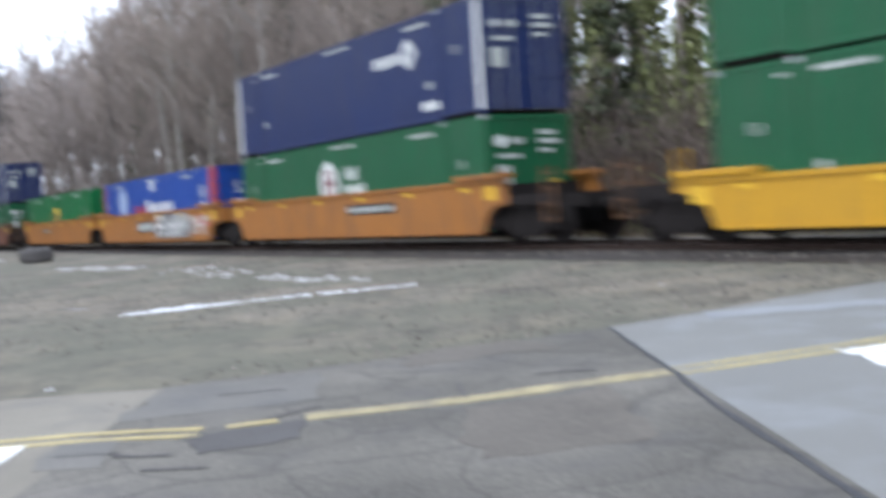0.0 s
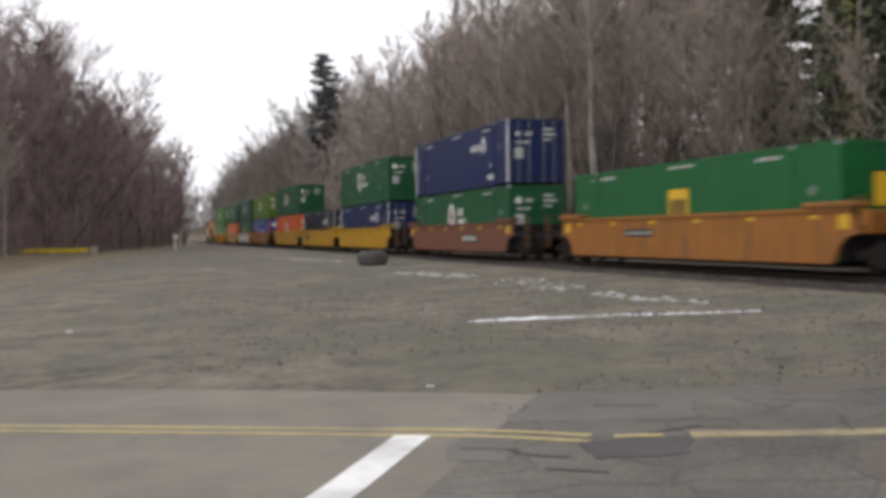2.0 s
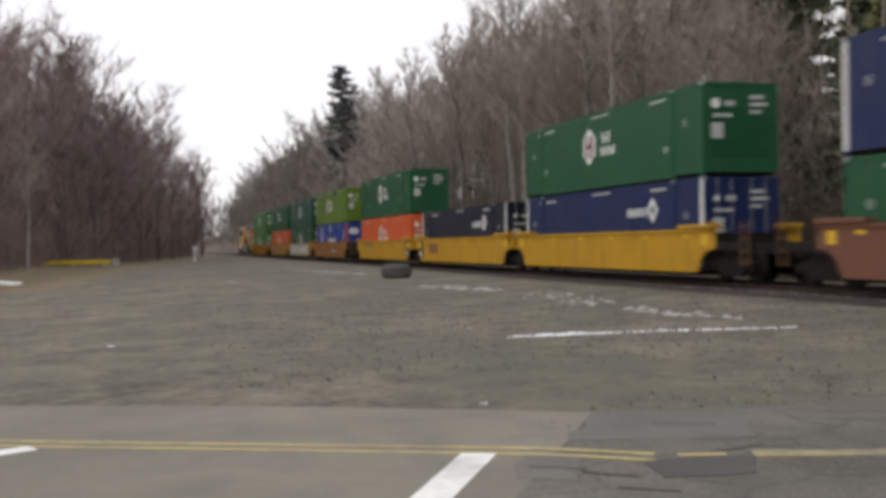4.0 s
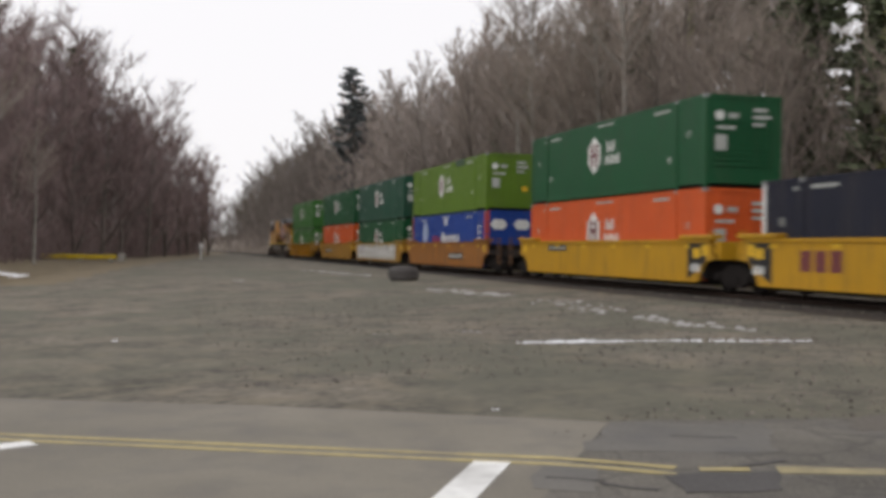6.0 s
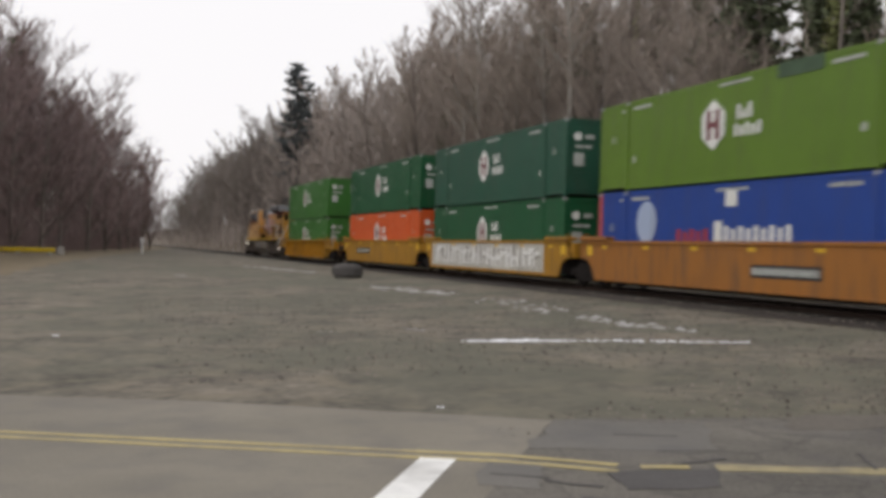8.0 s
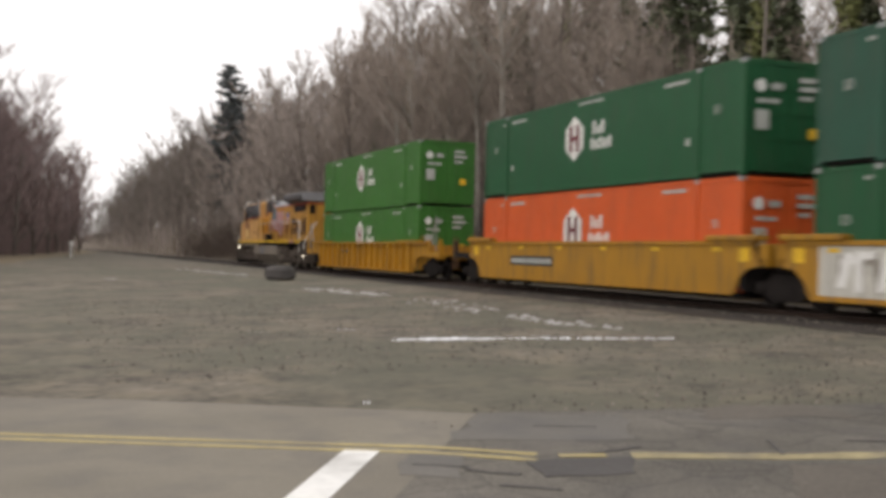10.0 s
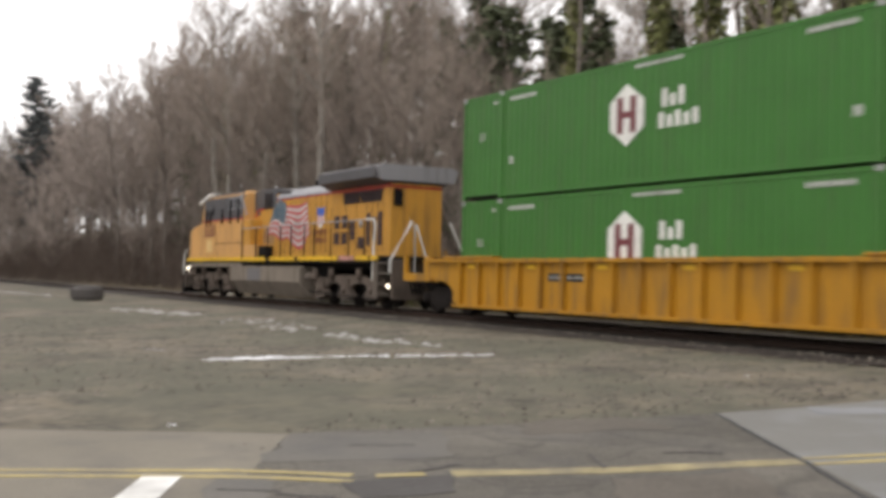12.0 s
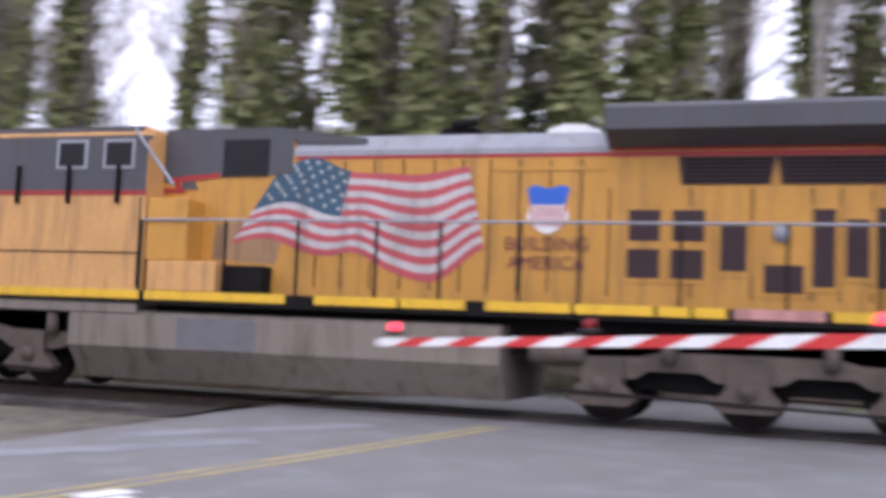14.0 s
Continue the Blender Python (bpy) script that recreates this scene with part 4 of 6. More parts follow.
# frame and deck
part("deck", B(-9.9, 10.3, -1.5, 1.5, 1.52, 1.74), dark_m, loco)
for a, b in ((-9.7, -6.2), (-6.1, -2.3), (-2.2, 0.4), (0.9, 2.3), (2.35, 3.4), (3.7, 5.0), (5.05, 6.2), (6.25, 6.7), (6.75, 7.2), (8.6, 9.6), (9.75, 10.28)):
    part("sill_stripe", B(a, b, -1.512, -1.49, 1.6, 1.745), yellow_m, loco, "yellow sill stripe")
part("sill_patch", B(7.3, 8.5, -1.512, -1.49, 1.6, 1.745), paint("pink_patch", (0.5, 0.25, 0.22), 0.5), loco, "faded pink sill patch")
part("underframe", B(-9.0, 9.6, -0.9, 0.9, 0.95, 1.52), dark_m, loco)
# fuel tank with sloped lower side
prof = [(-1.5, 1.32), (-1.5, 0.8), (-1.08, 0.26), (1.08, 0.26), (1.5, 0.8), (1.5, 1.32), (1.35, 1.4), (-1.35, 1.4)]
tank = part("fuel_tank", extrude_yz(prof, -3.65, 3.95), TANK, loco, "dusty grey fuel tank")
part("tank_panel", B(-1.55, -0.1, -1.508, -1.495, 0.81, 1.32), mat("tank_dark", (0.14, 0.135, 0.14), 0.7), tank, "darker tank panel")
for xx in (-3.6, 0.0, 3.9):
    part("tank_strap", B(xx - 0.03, xx + 0.03, -1.515, -1.49, 0.81, 1.32), TANK, tank)
# cab and nose
cab_pts = [(-7.75, 1.74), (-2.3, 1.74), (-2.3, 4.45), (-2.5, 4.55), (-7.0, 4.55), (-7.45, 4.35), (-7.75, 3.35)]
bm = extrude_xz([(x, z) for x, z in cab_pts], -1.46, 1.46)
es = [e for e in bm.edges if abs(e.verts[0].co.y - e.verts[1].co.y) < 1e-4 and e.verts[0].co.z > 4.3 and e.verts[1].co.z > 4.3]
bmesh.ops.bevel(bm, geom=es, offset=0.16, segments=3, affect="EDGES")
for f in bm.faces:
    if f.calc_center_median().z > 4.5:
        f.material_index = 1
cab = part("cab", bm, [L_PEACH, L_GREY], loco)
part("cab_grey_band", B(-7.42, -2.32, -1.468, 1.468, 3.42, 4.36), L_GREY, cab, "grey upper cab band")
part("red_stripe", B(-7.6, -2.31, -1.472, 1.472, 3.34, 3.42), red_m, cab, "red dividing stripe")
for a, b in ((-4.15, -3.5), (-3.2, -2.55)):
    w = part("side_window", B(a, b, -1.486, -1.455, 3.78, 4.3, bevel=0.02), L_LIGHT, cab)
    part("window_glass", B(a + 0.07, b - 0.07, -1.49, -1.48, 3.84, 4.24), glass_m, w, "dark window pane")
part("round_window", tube([(-6.3, -1.485, 3.82), (-6.3, -1.45, 3.82)], 0.24, 14), glass_m, cab, "dark front side window")
for k in (-0.7, 0.7):
    part("windshield", extrude_yz([(k - 0.5, 3.5), (k + 0.5, 3.5), (k + 0.46, 4.2), (k - 0.46, 4.2)], -7.78, -7.6), glass_m, cab, "dark windshield pane")
part("visor", extrude_xz([(-8.1, 4.18), (-8.05, 4.27), (-6.55, 4.63), (-6.55, 4.5)], -1.5, 1.5), white_paint_m, cab, "pale grey sun visor")
for xx in (-7.0, -6.5, -4.9, -3.85, -2.85):
    part("mirror_bar", B(xx - 0.03, xx + 0.03, -1.53, -1.465, 3.2, 3.85), dark_m, cab)
part("brace", tube([(-2.55, -1.52, 4.45), (-1.75, -1.52, 3.5)], 0.03), L_LIGHT, cab)
nose = extrude_xz([(-10.25, 1.55), (-7.75, 1.55), (-7.75, 3.38), (-8.6, 3.36), (-10.05, 3.15)], -1.28, 1.28)
bmesh.ops.bevel(nose, geom=[e for e in nose.edges if e.calc_length() > 0.5 and max(v.co.z for v in e.verts) > 2], offset=0.12, segments=2, affect="EDGES")
nose_ob = part("nose", nose, L_PEACH, loco)
letters("5658", 0.78, mark_brown_m, cab, pose(-6.65, -1.475, 2.92, 90, 0, 0), "road_number")
part("number_panel", B(-7.0, -6.25, -1.475, -1.455, 2.0, 2.55), paint("cream_panel", (0.7, 0.5, 0.22), 0.3), cab, "pale square panel")
for zz in (2.35,):
    part("cab_seam", B(-5.75, -2.35, -1.468, -1.455, zz, zz + 0.03), dark_m, cab)
for xx in (-5.8, -2.42):
    part("cab_seam", B(xx, xx + 0.025, -1.468, -1.455, 1.8, 3.3), dark_m, cab)
part("cab_sill", B(-9.4, -2.35, -1.49, 1.49, 1.36, 1.55), TANK, loco, "grey sill under the cab")
# equipment cabinet behind the cab
cabinet = part("cabinet", B(-2.3, 0.149, -0.955, 0.955, 1.74, 4.3), L_YELLOW, loco)
part("cabinet_band", extrude_xz([(-2.29, 3.62), (-1.9, 3.62), (-2.05, 3.5), (-1.6, 3.5), (-1.75, 3.68), (0.14, 3.75), (0.14, 4.36), (-2.29, 4.5)], -0.972, 0.972), L_GREY, cabinet, "grey upper band with stepped edge")
part("cabinet_window", B(-1.15, -0.3, -0.99, -0.95, 3.72, 4.34), glass_m, cabinet, "dark square opening")
# dull brown polygon left of the flag's foot
part("faded_panel", flat([(-1.3, 2.32), (-0.1, 2.25), (0.1, 3.02), (-0.55, 2.98), (-1.22, 2.9)], -0.962, 0.006), paint("faded_mauve", (0.33, 0.2, 0.1), 0.7), cabinet, "dull brown patch beside the flag")
part("cabinet_zigzag", flat([(-2.28, 3.44), (-1.85, 3.44), (-2.0, 3.62), (-1.2, 3.7), (-1.2, 3.78), (-2.16, 3.7), (-2.04, 3.52), (-2.28, 3.52)], -0.976, 0.006), red_m, cabinet, "stepped red stripe")
part("roof_fairing", extrude_xz([(-2.3, 4.3), (-2.3, 4.55), (-0.2, 4.55), (1.4, 4.34), (1.4, 4.25)], -0.9, 0.9), L_GREY, loco)
part("battery_box", B(-2.2, -0.9, -1.48, -0.94, 1.741, 2.25, bevel=0.03), L_PEACH, loco)
part("locker", B(-2.28, -1.5, -1.44, -0.94, 2.251, 3.3, bevel=0.03), L_YELLOW, loco)
part("black_box", B(-0.85, -0.15, -1.3, -0.94, 1.741, 2.2), dark_m, loco)
# long hood
hood = part("hood", B(0.15, 10.02, -HY, HY, 1.74, 4.12), L_YELLOW, loco)
prof = [(-HY - 0.01, 4.05), (-HY - 0.01, 4.14), (-0.75, 4.4), (0.75, 4.4), (HY + 0.01, 4.14), (HY + 0.01, 4.05)]
part("hood_roof", extrude_yz(prof, 0.15, 5.4), L_LIGHT, loco, "light grey rounded hood roof")
part("hood_red_stripe", B(0.2, 5.4, -HY - 0.006, HY + 0.006, 3.99, 4.05), red_m, hood, "thin red stripe")
prof = [(-1.5, 4.3), (-1.5, 4.62), (-1.3, 4.72), (1.3, 4.72), (1.5, 4.62), (1.5, 4.3), (0.97, 4.08), (-0.97, 4.08)]
wing = part("radiator_wing", extrude_yz(prof, 5.4, 9.98), L_GREY, loco, "grey overhanging radiator hood")
part("radiator_end", extrude_yz([(-1.5, 4.62), (-1.3, 4.72), (1.3, 4.72), (1.5, 4.62), (1.35, 4.2), (-1.35, 4.2)], 9.98, 10.16), paint("end_cap_grey", (0.24, 0.24, 0.255), 0.3), wing, "paler grey end cap")
part("wing_red_stripe", extrude_yz([(-1.03, 4.1), (-0.98, 4.08), (-0.97, 4.12), (-1.01, 4.14)], 5.45, 10.1), red_m, wing, "red line under the wing")
for xx in (0.62, 1.08, 1.6, 2.1, 2.62, 3.1, 3.55, 4.02, 4.5, 4.98, 5.42, 6.62, 7.48, 8.3, 8.68, 9.1, 9.55):
    part("door_seam", B(xx - 0.012, xx + 0.012, -HY - 0.008, -HY + 0.01, 1.9, 3.96 if xx < 5.4 else 3.5), steel_m, hood)
part("hood_end_stripe", B(5.4, 10.03, -HY - 0.006, HY + 0.006, 3.98, 4.06), red_m, hood, "red stripe round the hood's end")
part("hood_frame", B(3.6, 5.35, -HY - 0.02, -HY, 3.78, 3.84), L_YELLOW, hood)
for a, b in ((6.52, 7.78), (7.92, 9.45)):
    g = part("radiator_grille", extrude_xz([(a - 0.04, 3.56), (b - 0.06, 3.56), (b + 0.03, 3.97), (a - 0.1, 3.97)], -HY - 0.03, -HY), grille_m, hood, "dark radiator grille")
    bm = bmesh.new()
    for k in range(6):
        box(bm, a, b - 0.06, -HY - 0.04, -HY - 0.03, 3.6 + k * 0.062, 3.622 + k * 0.062)
    part("grille_slats", bm, dark_m, g)
for a, b, z0, z1 in ((5.72, 6.18, 2.72, 3.18), (6.36, 6.82, 2.72, 3.18), (5.70, 6.18, 2.17, 2.6), (6.34, 6.82, 2.17, 2.6), (7.05, 7.42, 2.3, 2.98), (7.66, 8.2, 2.0, 2.4), (8.32, 8.62, 2.1, 3.2), (8.76, 9.06, 2.25, 3.06), (9.16, 9.5, 2.1, 3.22)):
    fr = part("vent_frame", B(a - 0.06, b + 0.06, -HY - 0.018, -HY, z0 - 0.07, z1 + 0.07), L_YELLOW, hood)
    part("vent", B(a, b, -HY - 0.026, -HY - 0.01, z0, z1), grille_m, fr, "dark filter opening")
bay = part("service_door", B(7.55, 8.28, -HY - 0.012, -HY, 1.95, 3.35), L_YELLOW, hood)
part("door_lamp", tube([(7.9, -HY - 0.06, 2.85), (7.9, -HY, 2.85)], 0.13, 12), L_LIGHT, bay, "pale round fitting")
# rear wall details
part("rear_door", B(10.02, 10.05, -0.35, 0.35, 1.8, 3.7), L_YELLOW, hood)
part("rear_light", B(10.02, 10.1, -0.85, -0.55, 3.4, 3.95), dark_m, hood, "dark rear number box")
# emblem, slogan and flag
f = -HY - 0.012
sh = part("shield", flat([(4.14, 3.5), (4.26, 3.56), (4.475, 3.5), (4.69, 3.56), (4.81, 3.5), (4.74, 3.25), (4.21, 3.25)], f, 0.01), paint("shield_blue", (0.04, 0.13, 0.5), 0.2), hood, "blue top of a shield emblem")
bm = bmesh.new()
flat([(4.21, 3.25), (4.74, 3.25), (4.80, 3.05), (4.62, 2.86), (4.475, 2.8), (4.33, 2.86), (4.15, 3.05)], f, 0.01, bm)
part("shield_field", bm, white_paint_m, sh)
part("shield_stripes", bars(bmesh.new(), 4.22, 4.78, 2.92, 3.24, f - 0.004, 6, 0.5), pink_m, sh)
letters("BUILDING\nAMERICA", 0.29, mark_brown_m, hood, pose(4.47, f - 0.002, 2.5, 90, 0, 0), "slogan")


def flag_point(u, v):
    """A point of the waving flag: u along it, v down it."""
    x = -0.1 + 3.3 * u - 0.85 * (1 - u) ** 1.5 * v + 0.28 * u * v
    top = 3.72 + 0.32 * math.exp(-((u - 0.2) / 0.16) ** 2) + 0.10 * step(0.55, 1.0, u)
    drop = 1.35 + 0.25 * step(0.45, 0.62, u) - 0.22 * step(0.8, 1.0, u)
    z = top - drop * v + 0.14 * math.sin(u * 12.5 + 1.2) * (0.25 + 0.75 * v)
    return x, max(z, 1.95)


canton, stars = bmesh.new(), bmesh.new()
flag_white_m, flag_red_m = paint("flag_white", (0.50, 0.48, 0.46), 0.5), paint("flag_red", (0.46, 0.09, 0.10), 0.35)
fl = None
NU = 28
for s in (1, 3, 5, 7, 9, 11, 0, 2, 4, 6, 8, 10, 12):
    strip = bmesh.new()
    for i in range(NU):
        u0, u1, v0, v1 = i / NU, (i + 1) / NU, s / 13, (s + 1) / 13
        flat([flag_point(u0, v1), flag_point(u1, v1), flag_point(u1, v0), flag_point(u0, v0)], f - 0.002, 0.008, canton if (u1 <= 0.4 and s < 7) else strip)
    bmesh.ops.remove_doubles(strip, verts=strip.verts, dist=1e-4)
    if fl is None:
        fl = part("flag", strip, flag_white_m, hood, "painted waving striped flag")
    else:
        part("flag_stripe", strip, flag_red_m if s % 2 == 0 else flag_white_m, fl)
for r in range(6):
    for c in range(6):
        x, z = flag_point(0.035 + c * 0.062 + (0.03 if r % 2 else 0), 0.05 + r * 0.08)
        flat([(x + (0.045 if a % 2 == 0 else 0.02) * math.cos(a * math.pi / 5 + math.pi / 2), z + (0.045 if a % 2 == 0 else 0.02) * math.sin(a * math.pi / 5 + math.pi / 2)) for a in range(10)], f - 0.006, 0.006, stars)
bmesh.ops.remove_doubles(canton, verts=canton.verts, dist=1e-4)
part("flag_canton", canton, paint("flag_blue", (0.045, 0.095, 0.14), 0.45), fl, "blue field of the flag")
tagged(part("flag_stars", stars, dull_mark_m, fl), kind="stuff")
# roof gear
bm = B(2.5, 3.1, -0.35, 0.2, 4.38, 4.6, bevel=0.04)
tube([(2.7, -0.4, 4.62), (3.15, -0.4, 4.66)], 0.06, 8, bm)
part("horn", bm, dark_m, loco, "black horn cluster")
part("exhaust_cover", extrude_xz([(4.3, 4.38), (4.34, 4.5), (4.6, 4.58), (4.95, 4.56), (5.3, 4.4)], -0.55, 0.1), white_paint_m, loco, "whitish exhaust hood")
# handrails
posts = (-2.35, -0.75, 0.55, 1.9, 2.95, 4.2, 5.1, 6.55, 8.0, 9.2)
for xx in posts:
    part("stanchion", tube([(xx, -1.47, 1.5), (xx, -1.47, 2.93)], 0.028), steel_m, loco)
part("handrail", tube([(-2.35, -1.47, 2.93), (9.75, -1.47, 2.93)], 0.024), L_LIGHT, loco)
part("end_handrail", tube([(9.3, -1.47, 2.93), (9.85, -1.47, 2.93), (10.0, -1.47, 2.75), (9.9, -1.47, 2.1), (9.9, -1.47, 0.95)], 0.035), white_paint_m, loco, "white end handrail")
for sy in (-1, 1):
    part("step_handrail", tube([(10.95, sy * 1.4, 1.2), (10.95, sy * 1.4, 1.6), (11.05, sy * 0.75, 2.75), (11.05, sy * 0.7, 2.85)], 0.035), white_paint_m, loco, "white step handrail")
    part("front_handrail", tube([(-10.5, sy * 1.4, 1.0), (-10.5, sy * 1.4, 2.0), (-10.3, sy * 1.3, 2.2)], 0.03), white_paint_m, loco)
    for k in range(4):
        y0, y1 = sorted((sy * 1.1, sy * 1.5))
        part("step", B(10.25, 10.95, y0, y1, 0.5 + 0.33 * k, 0.54 + 0.33 * k), STEP, loco)
    part("step_side", B(10.2, 10.26, *sorted((sy * 1.0, sy * 1.5)), 0.4, 1.55), STEP, loco)
    part("front_step_side", B(-10.05, -9.95, *sorted((sy * 1.0, sy * 1.5)), 0.4, 1.55), STEP, loco)
part("step_light", tube([(10.98, -1.5, 0.78), (10.98, -1.44, 0.78)], 0.042, 10), lamp_white_m, loco, "lit white step lamp")
part("ditch_light", tube([(-9.6, -1.52, 1.28), (-9.6, -1.44, 1.28)], 0.06, 10), lamp_white_m, loco, "lit warm lamp")
part("end_platform", B(10.2, 11.05, -1.1, 1.1, 1.3, 1.6), dark_m, loco)
part("pilot", B(11.0, 11.12, -1.4, 1.4, 0.35, 1.62, bevel=0.03), truck_m, loco)
part("step_well", B(9.9, 10.19, -1.49, -1.1, 0.42, 1.52, bevel=0.02), STEP, loco, "grimy grey step well")
part("drop_plate", B(11.05, 11.9, -0.9, 0.9, 1.64, 1.7), dark_m, loco, "dark walkway plate over the coupler")
part("plow", extrude_xz([(-10.6, 0.12), (-10.25, 0.2), (-9.95, 1.5), (-10.2, 1.5)], -1.45, 1.45), dark_m, loco)
part("coupler", B(11.1, 11.75, -0.16, 0.16, 0.72, 1.05, bevel=0.04), steel_m, loco)
for k in range(3):
    part("air_hose", tube([(11.1, -0.5 - 0.15 * k, 1.2), (11.35, -0.5 - 0.15 * k, 0.55), (11.6, -0.45 - 0.15 * k, 0.9)], 0.03, 6), dark_m, loco)
# trucks
for cx in (-6.6, 7.5):
    t = new("truck")
    t.parent, t.matrix_basis = loco, pose(cx, 0, 0)
    t["label"] = "dusty grey three-axle truck"
    for sy in (-1, 1):
        pts = [(-2.95, 0.98), (-2.9, 0.8), (-2.55, 0.7), (-1.6, 0.7), (-1.4, 0.82), (-0.65, 0.82), (-0.45, 0.7), (0.45, 0.7), (0.65, 0.82), (1.4, 0.82), (1.6, 0.7), (2.55, 0.7), (2.9, 0.8), (2.95, 0.98), (1.5, 1.02), (1.2, 1.1), (-1.2, 1.1), (-1.5, 1.02)]
        y0, y1 = sorted((sy * 1.12, sy * 1.28))
        fr = part("side_frame", extrude_xz(pts, y0, y1), truck_m, t)
        for ax in (-2.05, 0, 2.05):
            a, b = sorted((sy * 1.1, sy * 1.36))
            bm = extrude_xz([(ax - 0.36, 0.30), (ax + 0.36, 0.30), (ax + 0.52, 0.40), (ax + 0.3, 0.62), (ax + 0.3, 0.98), (ax - 0.3, 0.98), (ax - 0.3, 0.62), (ax - 0.52, 0.40)], a, b)
            tube([(ax, sy * 1.34, 0.6), (ax, sy * 1.42, 0.6)], 0.13, 10, bm)
            part("axle_box", bm, truck_m, fr)
            part("wheel", wheel_mesh(), steel_m, t, at=pose(ax, sy * 0.75, 0.5, 0, 0, 0 if sy < 0 else 180))
        for ax in (-2.5, -1.1, 1.1, 2.5):
            part("spring", tube([(ax, sy * 1.33, 0.95), (ax, sy * 1.33, 1.32)], 0.11, 8), truck_m, fr)
        part("brake_cylinder", tube([(-3.1, sy * 1.36, 1.0), (-2.3, sy * 1.36, 1.02)], 0.14, 10), truck_m, fr)
        part("pipe", tube([(-2.9, sy * 1.4, 0.5), (2.7, sy * 1.4, 0.34)], 0.025), steel_m, fr)
    part("bolster", B(-2.4, 2.4, -0.9, 0.9, 0.55, 1.3), dark_m, t)
MOVERS.append((loco, LX, 0))

# ---------------------------------------------------------------- crossing gate
gate = thing("crossing_gate", "lowered red and white striped crossing gate arm with red lamps", "crossing gate")
tip, root = Vector((-3.73, 8.65, 1.135)), Vector((1.40, 6.15, 1.335))
way = (root - tip)
glen = way.length
gm = Matrix.Translation(tip) @ way.to_track_quat("X", "Z").to_matrix().to_4x4()
n = 20
for k in range(n):
    h0, h1 = 0.032 + 0.014 * k / n, 0.032 + 0.014 * (k + 1) / n
    a, b = glen * k / n, glen * (k + 1) / n
    s = 0.10
    bm = extrude_xz([(a - (s if k else 0), -h0), (b - s, -h1), (b + (s if k < n - 1 else 0), h1), (a + (s if k else 0), h0)] if k else [(0, -h0), (b - s, -h1), (b + s, h1), (0, h0)], -0.02, 0.02)
    part("arm_stripe", bm, paint("gate_white", (0.8, 0.8, 0.78), 0.2) if k % 2 == 0 else paint("gate_red", (0.62, 0.05, 0.045), 0.2), gate, at=gm)
for d, lit in ((0.18, True), (2.13, False), (4.15, True)):
    hs = part("lamp_housing", B(d - 0.05, d + 0.05, -0.05, 0.05, 0.055, 0.09, bevel=0.01), black_m, gate, at=gm)
    part("lamp_lens", tube([(d, 0, 0.09), (d, 0, 0.14), (d, 0, 0.16)], [0.036, 0.034, 0.012], 10), lamp_red_m if lit else red_m, hs, "glowing red lamp" if lit else "unlit red lamp")
part("mast", tube([(1.6, 6.05, plain(1.6, 6.05)), (1.6, 6.05, 3.6)], 0.06, 12), galv_m, gate, "grey steel mast")
part("mechanism", B(1.35, 1.8, 5.84, 6.24, 1.05, 1.75, bevel=0.03), galv_m, gate, "grey gate mechanism")

# ---------------------------------------------------------------- things on the lot


def tyre_at(x, y):
    z = plain(x, y)
    ob = thing("tyre", "large dark worn tyre lying on the gravel", "tyre", pose(x, y, z))
    prof = [(0.34, 0.03), (0.56, 0.0), (0.64, 0.12), (0.65, 0.44), (0.56, 0.6), (0.4, 0.63), (0.31, 0.5), (0.34, 0.28)]
    bm = bmesh.new()
    n = 28
    rings = [[bm.verts.new((r * math.cos(2 * math.pi * k / n), r * math.sin(2 * math.pi * k / n), zz)) for r, zz in prof] for k in range(n)]
    for k in range(n):
        a, b = rings[k], rings[(k + 1) % n]
        for j in range(len(prof)):
            q = (j + 1) % len(prof)
            bm.faces.new((a[j], b[j], b[q], a[q]))
    bmesh.ops.recalc_face_normals(bm, faces=bm.faces)
    part("tyre_body", bm, mat("rubber", (0.09, 0.083, 0.08), 0.85, var=0.4), ob)
    bm = bmesh.new()
    for k in range(28):
        a = 2 * math.pi * k / 28
        c, s = math.cos(a), math.sin(a)
        box(bm, c * 0.65 - 0.03, c * 0.65 + 0.03, s * 0.65 - 0.03, s * 0.65 + 0.03, 0.13, 0.46)
    part("tread", bm, mat("rubber", (0.04, 0.038, 0.037)), ob)
    return ob


tyre_at(-49.7, 11.0)
barrier = thing("barrier", "low yellow painted barrier rail with a grey end post", "barrier")
zb = land(-95, -5) + 0.0
part("beam", B(-0.18, 0.18, -3.6, 2.2, 0.18, 0.52, bevel=0.05), paint("barrier_yellow", (0.62, 0.44, 0.02), 0.4), barrier, at=pose(-95, -4.6, zb, 0, 0, -2))
for yy in (-3.0, -0.6, 1.8):
    part("foot", B(-0.2, 0.2, yy - 0.15, yy + 0.15, -0.1, 0.2), galv_m, barrier, at=pose(-95, -4.6, zb, 0, 0, -2))
part("end_post", B(-0.25, 0.25, 2.3, 2.9, -0.1, 0.62, bevel=0.08), mat("concrete", (0.33, 0.31, 0.28), 0.9), barrier, "grey concrete end block", at=pose(-95, -4.6, zb, 0, 0, -2))
post = thing("marker_post", "small white marker post beside the track", "post", pose(-116, 5.2, land(-116, 5.2)))
part("post", B(-0.07, 0.07, -0.09, 0.09, 0, 1.25, bevel=0.02), white_paint_m, post)
part("post_cap", B(-0.14, 0.14, -0.2, 0.2, 1.1, 1.55, bevel=0.04), white_paint_m, post)


